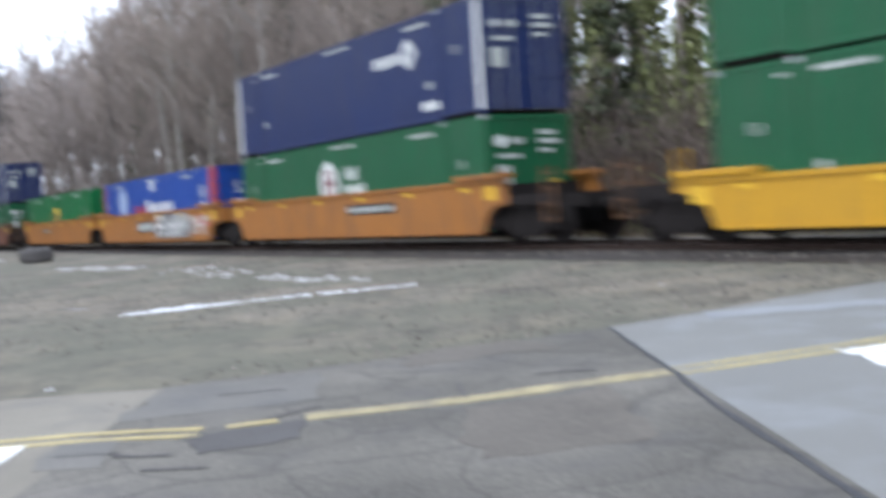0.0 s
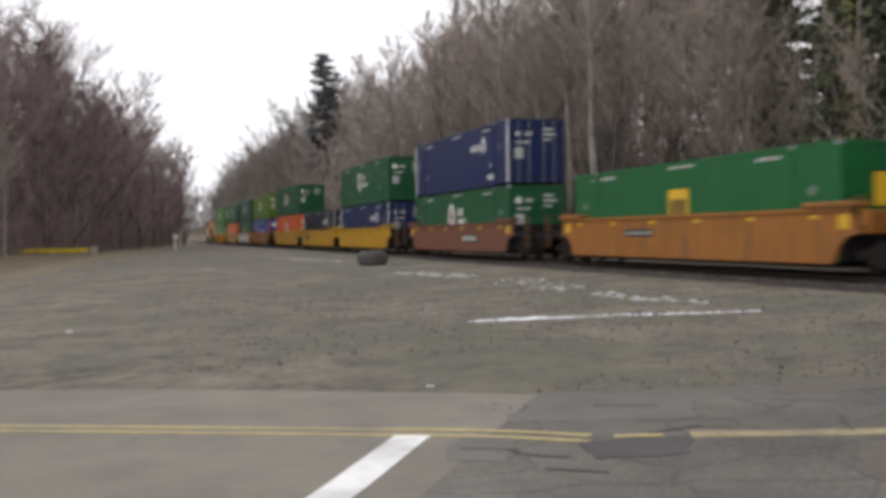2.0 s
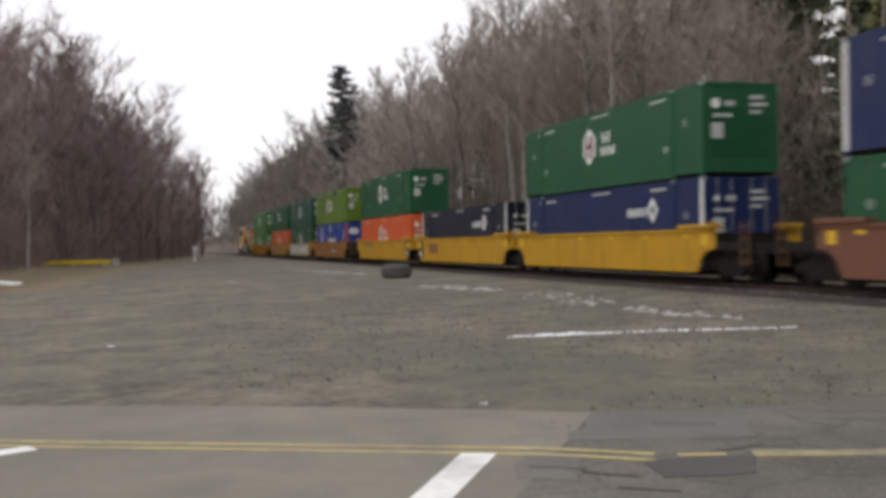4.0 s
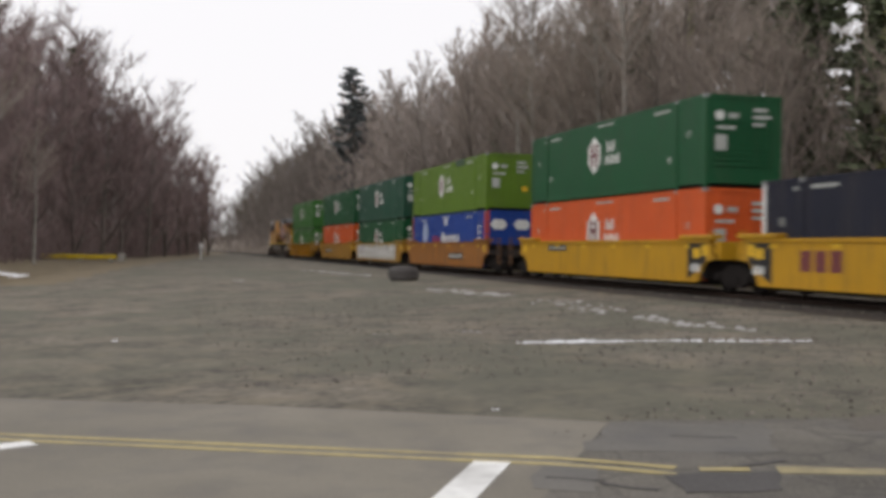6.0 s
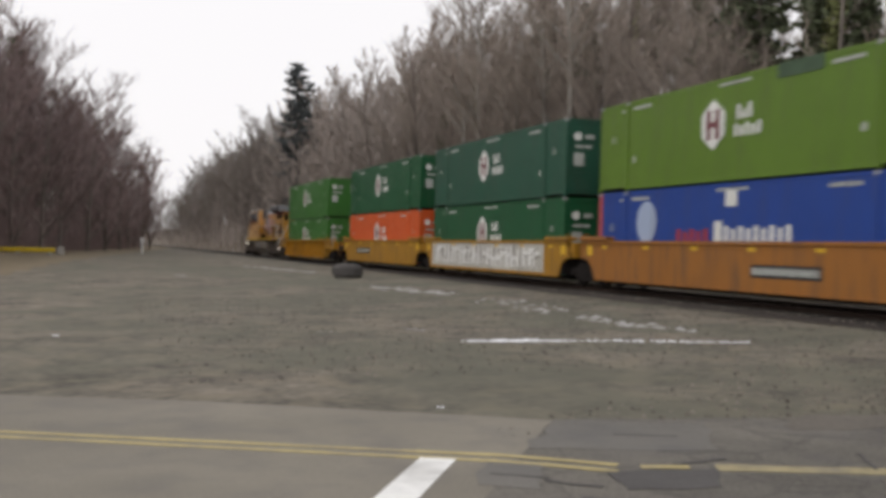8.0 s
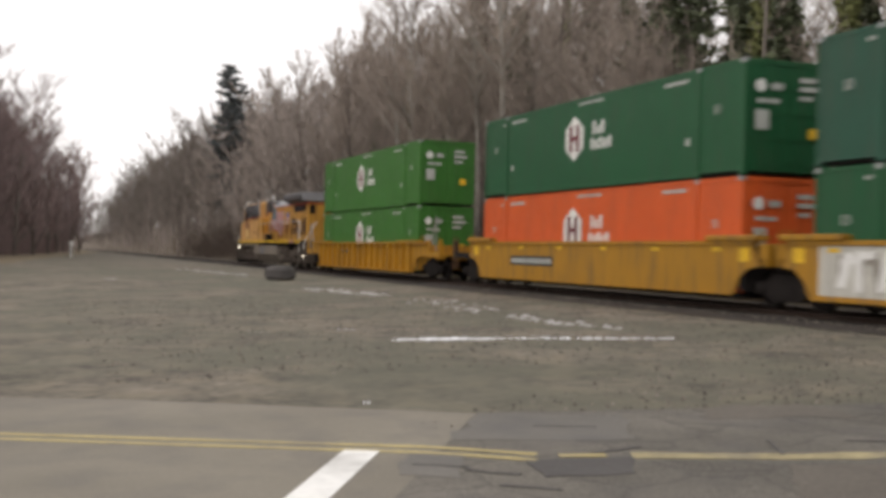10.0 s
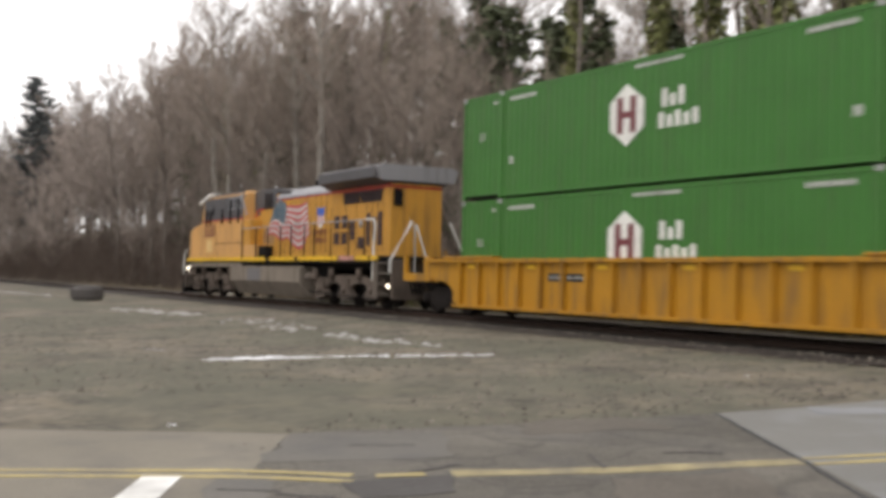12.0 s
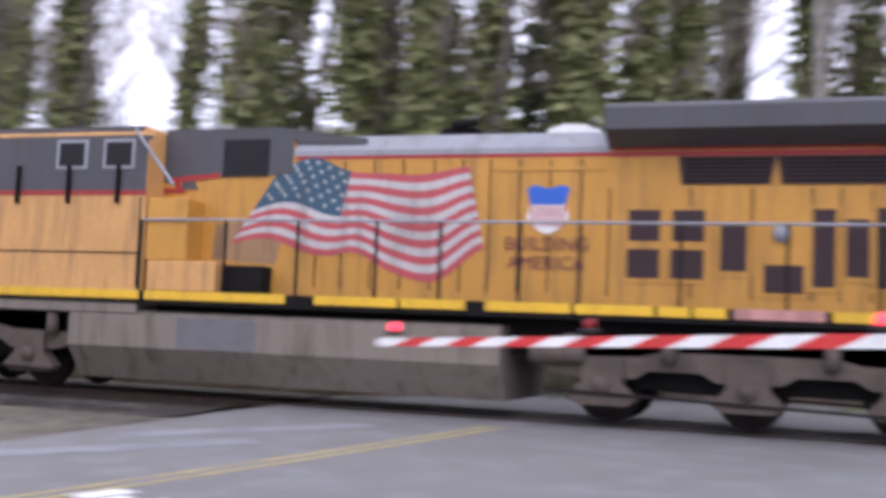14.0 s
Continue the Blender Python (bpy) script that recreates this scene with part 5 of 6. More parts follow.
def snow_patch(line, width, label, ragged=0.9):
    """Old snow left in a thin ridge."""
    bm = bmesh.new()
    pts = []
    for (ax, ay), (bx, by) in zip(line, line[1:]):
        k = max(2, int(math.hypot(bx - ax, by - ay) / 0.14))
        pts += [(ax + (bx - ax) * i / k, ay + (by - ay) * i / k) for i in range(k)]
    pts.append(line[-1])
    rows = []
    for i, (x, y) in enumerate(pts):
        e = min(i, len(pts) - 1 - i) / max(1, len(pts) - 1)
        w = width * min(1, e * 8 + 0.15) * (0.55 + ragged * abs(noise.noise(Vector((x * 1.3, y * 1.3, 2)))) * 1.4)
        d = Vector((line[-1][0] - line[0][0], line[-1][1] - line[0][1])).normalized()
        nx, ny = -d.y, d.x
        j = 0.5 * width * noise.noise(Vector((x * 0.9, y * 0.9, 9)))
        row = []
        for o, hz in ((-1, -0.01), (-0.5, 0.035), (0.1, 0.06), (0.6, 0.03), (1, -0.01)):
            px, py = x + nx * (w * o / 2 + j), y + ny * (w * o / 2 + j)
            row.append(bm.verts.new((px, py, land(px, py) + 0.012 + hz * (0.6 + 0.8 * abs(noise.noise(Vector((x * 3, y * 3, o))))))))
        rows.append(row)
    for a, b in zip(rows, rows[1:]):
        for j in range(4):
            q = bm.faces.new((a[j], a[j + 1], b[j + 1], b[j]))
            q.smooth = True
    bmesh.ops.recalc_face_normals(bm, faces=bm.faces)
    return tagged(part("snow_patch", bm, snow_m), label, "snow", kind="stuff")


def snow_row(line, width, n, label, seed, material=snow_m):
    """Old snow broken into clumps along a line."""
    rnd = random.Random(seed)
    bm = bmesh.new()
    total = sum(math.dist(a, b) for a, b in zip(line, line[1:]))
    for _ in range(n):
        s = rnd.random() * total
        for a, b in zip(line, line[1:]):
            d = math.dist(a, b)
            if s <= d:
                break
            s -= d
        k = min(s / d, 1)
        thin = 0.35 + 0.65 * abs(noise.noise(Vector((a[0] + k * 7, seed, 0)))) * 1.6
        x = a[0] + (b[0] - a[0]) * k + rnd.gauss(0, width * 0.35)
        y = a[1] + (b[1] - a[1]) * k + rnd.gauss(0, width * 0.35)
        r = rnd.uniform(0.05, 0.20) * min(1.2, width * 2.6) * thin
        m = 9
        c = bm.verts.new((x, y, land(x, y) + 0.02 + r * 0.22))
        ring = []
        for j in range(m):
            t = 2 * math.pi * j / m
            q = r * rnd.uniform(0.6, 1.35)
            px, py = x + math.cos(t) * q, y + math.sin(t) * q * 1.2
            ring.append(bm.verts.new((px, py, land(px, py) - 0.004)))
        for j in range(m):
            bm.faces.new((c, ring[j], ring[(j + 1) % m])).smooth = True
    bmesh.ops.recalc_face_normals(bm, faces=bm.faces)
    return tagged(part("snow_patch", bm, material), label, "snow", kind="stuff")


snow_row([(-19.1, 6.2), (-18.3, 8.4), (-17.2, 10.8)], 0.13, 230, "thin ragged ridge of old snow on the gravel", 1)
snow_row([(-19.1, 6.2), (-18.5, 7.8)], 0.2, 70, "thin ragged ridge of old snow on the gravel", 2)
snow_row([(-41, 10.1), (-37.5, 10.4), (-34.5, 10.8)], 1.0, 60, "grey leftover snow strip beside the track", 3, dirty_snow_m)
snow_row([(-31.2, 11.1), (-28, 10.9), (-25.3, 10.8)], 0.9, 36, "grey leftover snow strip beside the track", 4, dirty_snow_m)
snow_row([(-24.2, 10.9), (-22, 10.5), (-19.5, 11.0)], 0.45, 44, "thin leftover snow strip beside the track", 5, dirty_snow_m)
snow_row([(-69, 9.0), (-62, 10.1), (-56.8, 11.0)], 0.6, 60, "dirty snow strip far along the track", 6, dirty_snow_m)
snow_row([(-22.0, 5.85), (-21.4, 6.15)], 0.14, 9, "small patch of old snow", 7, dirty_snow_m)
snow_row([(-22.5, -0.72), (-22.4, -0.62)], 0.1, 7, "small white lump of snow", 8)
snow_row([(-11.85, 3.42), (-11.78, 3.54)], 0.06, 6, "small white lump of snow", 9)
snow_row([(-12.25, 11.77), (-12.2, 11.81)], 0.05, 4, "small white lump of snow", 10)
snow_row([(-53.5, 3.8), (-52.4, 4.2)], 0.25, 14, "small patch of old snow", 11, dirty_snow_m)
snow_row([(-21.9, 4.0), (-21.6, 4.6)], 0.1, 8, "thin smear of old snow", 12, dirty_snow_m)
snow_patch([(-66, -7.9), (-63, -6.7), (-61, -6.2)], 1.2, "heap of dirty snow by the thicket")

# relay cabinets behind the track
case = thing("relay_cabinet", "white painted metal relay cabinet behind the track", "cabinet", pose(-47.4, 21.6, land(-47.4, 21.6) + 0.1))
body = part("body", B(-1.35, 1.0, -0.55, 0.55, 0.35, 1.95, bevel=0.03), white_paint_m, case)
part("roof", B(-1.45, 1.1, -0.65, 0.65, 1.951, 2.03, bevel=0.02), galv_m, case)
for a, b in ((-1.25, -0.2), (-0.15, 0.9)):
    d = part("door", B(a, b, -0.575, -0.551, 0.45, 1.88, bevel=0.008), white_paint_m, body)
    part("door_handle", B(b - 0.12, b - 0.07, -0.61, -0.576, 1.0, 1.25), galv_m, d, "grey metal handle")
part("label_plate", B(-1.0, -0.75, -0.584, -0.576, 1.25, 1.4), black_m, body)
for xx in (-1.2, 0.85):
    part("leg", B(xx - 0.1, xx + 0.1, -0.45, 0.45, -0.3, 0.35), galv_m, case)
for xx in (-0.6, 0.2):
    part("vent_pipe", tube([(xx, 0.1, 2.03), (xx, 0.1, 2.45)], 0.06, 8), galv_m, case)
small = thing("marker_post", "small white marker post behind the track", "post", pose(-62, 21.6, land(-62, 21.6)))
part("post", B(-0.06, 0.06, -0.06, 0.06, -0.1, 0.75, bevel=0.01), white_paint_m, small)
part("post_cap", B(-0.1, 0.1, -0.12, 0.12, 0.7, 0.95, bevel=0.02), white_paint_m, small)
# ---------------------------------------------------------------- trees


def mesh_of(name, vs, fs, material, smooth=False):
    me = bpy.data.meshes.new(name)
    me.from_pydata([tuple(v) for v in vs], [], fs)
    me.materials.append(material)
    if smooth:
        for p in me.polygons:
            p.use_smooth = True
    return me


def limb(vs, fs, pts, rs, n=3):
    """A tapered limb with n sides, added to vertex and face lists."""
    base = len(vs)
    for i, p in enumerate(pts):
        d = (pts[min(i + 1, len(pts) - 1)] - pts[max(i - 1, 0)])
        d.normalize()
        a = d.cross(Vector((0.3, 0.2, 1)) if abs(d.z) < 0.9 else Vector((1, 0.1, 0)))
        a.normalize()
        b = d.cross(a)
        for k in range(n):
            t = 2 * math.pi * k / n
            vs.append(p + (a * math.cos(t) + b * math.sin(t)) * rs[i])
    for i in range(len(pts) - 1):
        for k in range(n):
            q = (k + 1) % n
            fs.append((base + i * n + k, base + i * n + q, base + (i + 1) * n + q, base + (i + 1) * n + k))


def bend(rnd, start, way, length, segs, wander, lift=0.0):
    pts = [start.copy()]
    d = way.normalized()
    for i in range(segs):
        d = (d + Vector((rnd.uniform(-1, 1), rnd.uniform(-1, 1), rnd.uniform(-0.6, 0.6) + lift)) * wander).normalized()
        pts.append(pts[-1] + d * (length / segs))
    return pts


def shoot(rnd, vs, fs, p, way, length, width):
    """A thin twig: a narrow tapered strip in two lengths."""
    d = way.normalized()
    e = (d + Vector((rnd.uniform(-0.4, 0.4), rnd.uniform(-0.4, 0.4), rnd.uniform(-0.1, 0.5)))).normalized()
    n = d.cross(Vector((rnd.gauss(0, 1), rnd.gauss(0, 1), rnd.gauss(0, 1)))).normalized() * width * 0.5
    m, q = p + d * length * 0.5, p + (d + e) * length * 0.5
    i = len(vs)
    vs.extend((p - n, p + n, m + n * 0.75, m - n * 0.75, q))
    fs.extend(((i, i + 1, i + 2, i + 3), (i + 3, i + 2, i + 4)))


def bare_tree(seed, height, spread_k=1.0, first=0.3, n1=24, n2=9, n3=8, width=0.024):
    """Meshes of a leafless tree: the trunk with limbs, and the crown of branches and twigs."""
    rnd = random.Random(seed)
    tv, tf, cv, cf = [], [], [], []
    r0 = height * 0.0098 + 0.03
    tr = bend(rnd, Vector((0, 0, -0.6)), Vector((0, 0, 1)), height * 0.96, 9, 0.06, 0.06)
    limb(tv, tf, tr, [r0 * (1 - 0.93 * (i / 9) ** 0.9) + 0.01 for i in range(10)], 6)
    for i in range(n1):
        k = first + (0.98 - first) * (i + rnd.random()) / n1
        s = k * 9
        a = min(int(s), 8)
        p = tr[a].lerp(tr[a + 1], s - a)
        ang = rnd.uniform(0, 2 * math.pi)
        up = rnd.uniform(0.6, 1.7)
        ln = height * (0.36 - 0.2 * (k - first) / (1 - first)) * rnd.uniform(0.65, 1.2) * spread_k
        b1 = bend(rnd, p, Vector((math.cos(ang), math.sin(ang), up)), ln, 4, 0.14, 0.2)
        rb = r0 * (1 - k) * 0.42 + 0.02
        limb(tv, tf, b1, [rb * (1 - 0.8 * j / 4) for j in range(5)], 4)
        for j in range(n2):
            q = 0.15 + 0.85 * (j + rnd.random()) / n2
            s2 = min(q * 4, 3.99)
            c = int(s2)
            p2 = b1[c].lerp(b1[c + 1], s2 - c)
            d2 = (b1[c + 1] - b1[c]).normalized() + Vector((rnd.uniform(-1, 1), rnd.uniform(-1, 1), rnd.uniform(-0.2, 1.0)))
            l2 = ln * rnd.uniform(0.25, 0.5)
            b2 = bend(rnd, p2, d2, l2, 2, 0.2, 0.2)
            limb(cv, cf, b2, [width * 0.7, width * 0.55, width * 0.3], 3)
            for t in range(n3):
                s3 = rnd.uniform(0.2, 1.99)
                e = int(s3)
                p3 = b2[e].lerp(b2[e + 1], s3 - e)
                d3 = (b2[e + 1] - b2[e]).normalized() * 0.8 + Vector((rnd.uniform(-1, 1), rnd.uniform(-1, 1), rnd.uniform(-0.3, 1.0)))
                shoot(rnd, cv, cf, p3, d3, l2 * rnd.uniform(0.4, 0.85), width)
    return tv, tf, cv, cf


def leaf(rnd, vs, fs, p, size, out=None):
    """One leaf or spray: a folded quad."""
    n = Vector((rnd.gauss(0, 1), rnd.gauss(0, 1), rnd.gauss(0, 1))).normalized()
    if out is not None:
        n = (n + out * 0.9).normalized()
    a = n.cross(Vector((0.2, 0.3, 1))).normalized()
    b = n.cross(a)
    i = len(vs)
    vs.extend((p - a * size * 0.5, p + b * size * 0.36 + n * size * 0.1, p + a * size * 0.6, p - b * size * 0.36 + n * size * 0.1))
    fs.append((i, i + 1, i + 2, i + 3))


def ivy_tree(seed, height, girth):
    """A tall trunk wrapped in evergreen creeper, with some bare limbs above."""
    rnd = random.Random(seed)
    tv, tf, cv, cf = bare_tree(seed, height, 0.5, 0.4, 16, 6, 5)
    lv, lf = [], []
    lobes = [(rnd.uniform(0.06, 0.86), rnd.uniform(0, 6.28), rnd.uniform(0.5, 1.25)) for _ in range(34)]
    for _ in range(4600):
        k, a0, s = rnd.choice(lobes)
        a = a0 + rnd.gauss(0, 0.9)
        k2 = k + rnd.gauss(0, 0.05)
        if k2 < 0.02:
            continue
        r = girth * s * (0.72 - 0.55 * k2) * rnd.uniform(0.25, 1.1)
        p = Vector((math.cos(a) * r, math.sin(a) * r, k2 * height + rnd.uniform(-0.3, 0.3)))
        leaf(rnd, lv, lf, p, rnd.uniform(0.16, 0.36), Vector((math.cos(a), math.sin(a), 0.2)))
    return tv, tf, cv, cf, lv, lf


def conifer(seed, height, width, bare=0.12, taper=0.75, gaps=0.42):
    """A fir: trunk, drooping boughs, and sprays of needles with gaps."""
    rnd = random.Random(seed)
    tv, tf, lv, lf = [], [], [], []
    tr = bend(rnd, Vector((0, 0, -0.6)), Vector((0, 0, 1)), height + 0.6, 8, 0.012)
    limb(tv, tf, tr, [0.012 * height * (1 - 0.96 * i / 8) + 0.01 for i in range(9)], 6)
    n = int(height * 8)
    for i in range(n):
        k = bare + (0.99 - bare) * (i + rnd.random()) / n
        if k < 0.9 and noise.noise(Vector((k * 9, seed, 0))) > gaps:
            continue
        a = rnd.uniform(0, 2 * math.pi)
        ln = width * (1 - k) ** taper * rnd.uniform(0.55, 1.15) + 0.25
        p = Vector((0, 0, k * height))
        b = bend(rnd, p, Vector((math.cos(a), math.sin(a), 0.1 - 0.25 * (1 - k))), ln, 4, 0.08, -0.05)
        limb(tv, tf, b, [0.03, 0.024, 0.018, 0.012, 0.006], 3)
        for j in range(int(9 + ln * 10)):
            s = rnd.uniform(0.6, 3.99)
            e = int(s)
            q = b[e].lerp(b[e + 1], s - e) + Vector((rnd.uniform(-0.3, 0.3), rnd.uniform(-0.3, 0.3), rnd.uniform(-0.3, 0.08)))
            leaf(rnd, lv, lf, q, rnd.uniform(0.28, 0.62))
    return tv, tf, lv, lf


def plant(name, label, category, meshes, group):
    """A first tree from its meshes; copies share them."""
    ob = thing(name, label, category, None, group)
    for part_name, me in meshes:
        o = new(part_name, me)
        o.parent = ob
    return ob


PLACED = set()


def place(ob, x, y, size=1.0, turn=None):
    m = pose(x, y, land(x, y) - 0.05, random.uniform(-2.5, 2.5), random.uniform(-2.5, 2.5), random.uniform(0, 360) if turn is None else turn)
    if ob.name not in PLACED:
        PLACED.add(ob.name)
        ob.matrix_basis = m
        ob.scale = (size, size, size)
        return ob
    c = copy_thing(ob, m)
    c.scale = (size, size, size)
    return c


bare, plum, pale, ivy, fir, far_wood = [], [], [], [], [], []
for k, (h, sp, first, dn) in enumerate(((18, 1.0, 0.3, 1.0), (20, 0.75, 0.38, 1.0), (16, 1.15, 0.22, 1.1), (19, 0.9, 0.45, 0.9), (14, 0.9, 0.12, 1.15))):
    tv, tf, cv, cf = bare_tree(40 + k, h, sp, first)
    a, b = mesh_of("trunk", tv, tf, bark_m), mesh_of("crown", cv, cf, twig_m)
    bare.append(plant("bare_tree", "leafless grey-brown deciduous tree on the wooded bank", "tree", [("trunk", a), ("crown", b)], "bare trees on the bank"))
    tv, tf, cv, cf = bare_tree(60 + k, h, sp, first * 0.45, 26, 9, 10, 0.036)
    a, b = mesh_of("trunk", tv, tf, bark_m), mesh_of("crown", cv, cf, plum_twig_m)
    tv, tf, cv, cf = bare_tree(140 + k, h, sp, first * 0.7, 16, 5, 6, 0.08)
    far_wood.append(plant("bare_tree", "leafless brown tree far along the cutting", "tree", [("trunk", mesh_of("trunk", tv, tf, bark_m)), ("crown", mesh_of("crown", cv, cf, hazed_twig_m))], "bare trees along the cutting"))
    plum.append(plant("bare_tree", "leafless plum-brown tree in the far thicket", "tree", [("trunk", a), ("crown", b)], "bare trees in the thicket"))
for k, h in enumerate((19, 17)):
    tv, tf, cv, cf = bare_tree(80 + k, h, 0.6, 0.5)
    a, b = mesh_of("trunk", tv, tf, pale_bark_m), mesh_of("crown", cv, cf, twig_m)
    pale.append(plant("birch_tree", "slender pale-barked leafless tree", "tree", [("trunk", a), ("crown", b)], "pale trees on the bank"))
for k, (h, g) in enumerate(((18, 1.5), (20, 1.25), (16, 1.8), (19, 1.0))):
    tv, tf, cv, cf, lv, lf = ivy_tree(90 + k, h, g)
    ivy.append(plant("ivy_tree", "tall tree wrapped in green ivy", "tree", [("trunk", mesh_of("trunk", tv, tf, bark_m)), ("crown", mesh_of("crown", cv, cf, twig_m)), ("ivy", mesh_of("ivy", lv, lf, ivy_m))], "ivy-clad trees"))
for k, (h, w) in enumerate(((24, 3.4), (18, 3.0), (21, 4.0))):
    tv, tf, lv, lf = conifer(70 + k, h, w)
    fir.append(plant("conifer", "dark green fir with drooping boughs", "tree", [("trunk", mesh_of("trunk", tv, tf, bark_m)), ("crown", mesh_of("crown", lv, lf, needle_m))], "firs"))

rt = random.Random(12)
# wooded bank beyond the track
FAR = []            # trees past the countable ones: x, y, size
x = -36.0
while x > -345:
    gap = 2.0 if x > -110 else 2.7 if x > -180 else 3.4
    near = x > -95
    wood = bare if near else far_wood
    for row, (y0, y1) in enumerate(((24.5, 28.0), (28.5, 33.5), (34, 41), (42, 54))):
        if (row == 3 and rt.random() < 0.5) or (row >= 1 and x > -47 and rt.random() < 0.75) or (row >= 2 and x > -64 and rt.random() < 0.6):
            continue
        kind = rt.random()
        xx, yy = x + rt.uniform(-1.6, 1.6), rt.uniform(y0, y1)
        if x < -170:
            FAR.append((xx, yy, rt.uniform(0.6, 0.85) if row == 0 else rt.uniform(0.95, 1.2)))
        elif row == 0:
            if near or rt.random() < 0.5:
                place(rt.choice(wood[2:]), xx, yy, rt.uniform(0.55, 0.9))
        elif kind < 0.07 and not -215 < xx < -120:
            place(rt.choice(fir), xx, yy, rt.uniform(0.6, 0.8))
        elif kind < 0.2 and near:
            place(rt.choice(pale), xx, yy, rt.uniform(0.95, 1.15))
        elif kind < 0.28 and near:
            place(rt.choice(ivy), xx, yy, rt.uniform(0.8, 0.95))
        else:
            place(rt.choice(wood), xx, yy, rt.uniform(0.95, 1.2) * (1.0 - 0.05 * row) * (0.8 if x > -56 and row >= 2 else 1))
    x -= gap
# sparser ivy-clad trees facing the crossing
for xx, yy, k, s in ((-37.5, 27, 3, 0.9), (-35.2, 29.5, 2, 0.9), (-33.4, 31, 0, 1.0), (-30.8, 30, 1, 0.9), (-28.1, 29.5, 0, 1.0), (-26.7, 31, 3, 1.0), (-25.0, 29, 3, 0.95), (-22.7, 29.5, 2, 1.1), (-24.1, 30.6, 0, 0.95), (-18.6, 29.2, 3, 1.0),
                     (-36.3, 29, 2, 0.62), (-32, 37, 2, 0.5), (-29.5, 38, 0, 0.52), (-22, 37, 2, 0.5), (-35.2, 31.5, 0, 0.58), (-17.2, 33.5, 1, 1.05),
                     (-16.4, 31, 0, 1.05), (-15.4, 27.6, 2, 1.0), (-14.2, 33, 1, 1.1), (-13.0, 29, 0, 1.05), (-11.8, 31.5, 2, 1.1), (-10.7, 28, 1, 1.05), (-9.5, 29.2, 2, 1.05), (-7.0, 31, 0, 1.1), (-6.0, 28.4, 2, 1.1), (-12.4, 36, 2, 1.1), (-8.6, 37, 0, 1.1), (-15.2, 36, 0, 1.05),
                     (-4.6, 32, 3, 1.0), (-3.9, 29.5, 2, 0.9), (-4.9, 29, 0, 0.95), (-1.2, 31.5, 0, 0.95), (0.5, 33, 2, 1.0), (-3.4, 35, 3, 1.0), (2.6, 29, 1, 1.0), (5, 31, 2, 1.1), (8, 30, 1, 1.0), (11, 31, 0, 1.0)):
    place(ivy[k], xx, yy, s)
for xx, yy, k, s in ((-30.5, 35, 1, 0.95), (-33, 38, 2, 0.9), (-25.6, 36, 2, 0.5), (-23.4, 34, 4, 0.6), (-33, 34, 1, 0.85), (-27, 36, 0, 0.8), (-20.6, 35, 3, 0.85), (-3, 37, 1, 0.8), (2, 38, 0, 0.8), (9, 37, 1, 0.85)):
    place(bare[k], xx, yy, s)
for xx, yy, k, s in ((6, 44, 2, 0.9), (-11, 42, 1, 0.9)):
    place(fir[k], xx, yy, s)
for xx, yy, k, s in ((-38.2, 27.2, 1, 0.66), (-42.4, 29.2, 2, 0.6), (-40.6, 31.5, 0, 0.48)):
    place(fir[k], xx, yy, s)
landmark = conifer(75, 25.5, 4.9, 0.2, 0.5, 0.6)
landmark = plant("conifer", "tall dark fir standing above the bare woods", "tree", [("trunk", mesh_of("trunk", *landmark[:2], bark_m)), ("crown", mesh_of("crown", *landmark[2:], blue_needle_m))], "firs")
place(landmark, -158.3, 28.8, 1.0, 40)
# dark firs and white-barked trees that stand out on the bank
for xx, yy, k, s in ((-73, 30, 2, 0.84), (-70.5, 32, 1, 0.85), (-46, 29.5, 0, 0.8), (-43.5, 32, 1, 0.85), (-36.2, 28.2, 1, 0.66), (-34.2, 29.6, 2, 0.55)):
    place(fir[k], xx, yy, s)
for xx, yy, k, s in ((-76, 25.6, 0, 1.1), (-72, 25.2, 1, 1.15), (-68, 25.4, 0, 1.0), (-58.2, 25.6, 0, 1.2), (-63, 26, 1, 1.1), (-0.4, 28.5, 1, 1.1)):
    place(pale[k], xx, yy, s)
# left thicket
for xx, yy, k, s in ((-72, -13, 0, 0.8), (-76, -10, 2, 0.85), (-80, -14, 1, 0.85), (-84, -9, 4, 0.9), (-88, -12, 0, 0.9), (-92, -8.5, 2, 0.95), (-97, -10, 1, 0.9), (-100, -6, 4, 1.0), (-105, -8, 3, 0.95), (-108, -4, 2, 1.0),
                     (-114, -6, 0, 0.95), (-118, -2.5, 4, 1.1), (-124, -4, 1, 0.85), (-128, 0, 2, 0.95), (-134, -2, 3, 0.8), (-138, 2, 4, 1.05), (-145, 0, 0, 0.8), (-150, 4, 2, 0.85), (-158, 2, 1, 0.7), (-163, 5.5, 4, 0.9),
                     (-172, 4, 2, 0.75), (-180, 7, 4, 0.85), (-190, 6, 0, 0.6), (-200, 8.5, 4, 0.7), (-110, -14, 1, 1.0), (-120, -12, 3, 1.0), (-95, -18, 0, 1.0), (-130, -9, 2, 1.05), (-140, -7, 0, 1.0), (-85, -20, 2, 1.0), (-104, -13, 2, 0.95), (-152, -3, 3, 0.9), (-112, -9, 4, 1.15), (-99, -13, 4, 1.15), (-90, -15, 4, 1.1), (-125, -7, 4, 1.15), (-78, -17, 4, 1.0), (-73, -21, 4, 1.0)):
    s *= 0.86 if xx > -86 else 1.0
    place(plum[k], xx, yy, s * 1.1)
    place(rt.choice(plum), xx - rt.uniform(2, 5), yy - rt.uniform(2, 7), s * (0.92 if xx > -100 else 1.2))
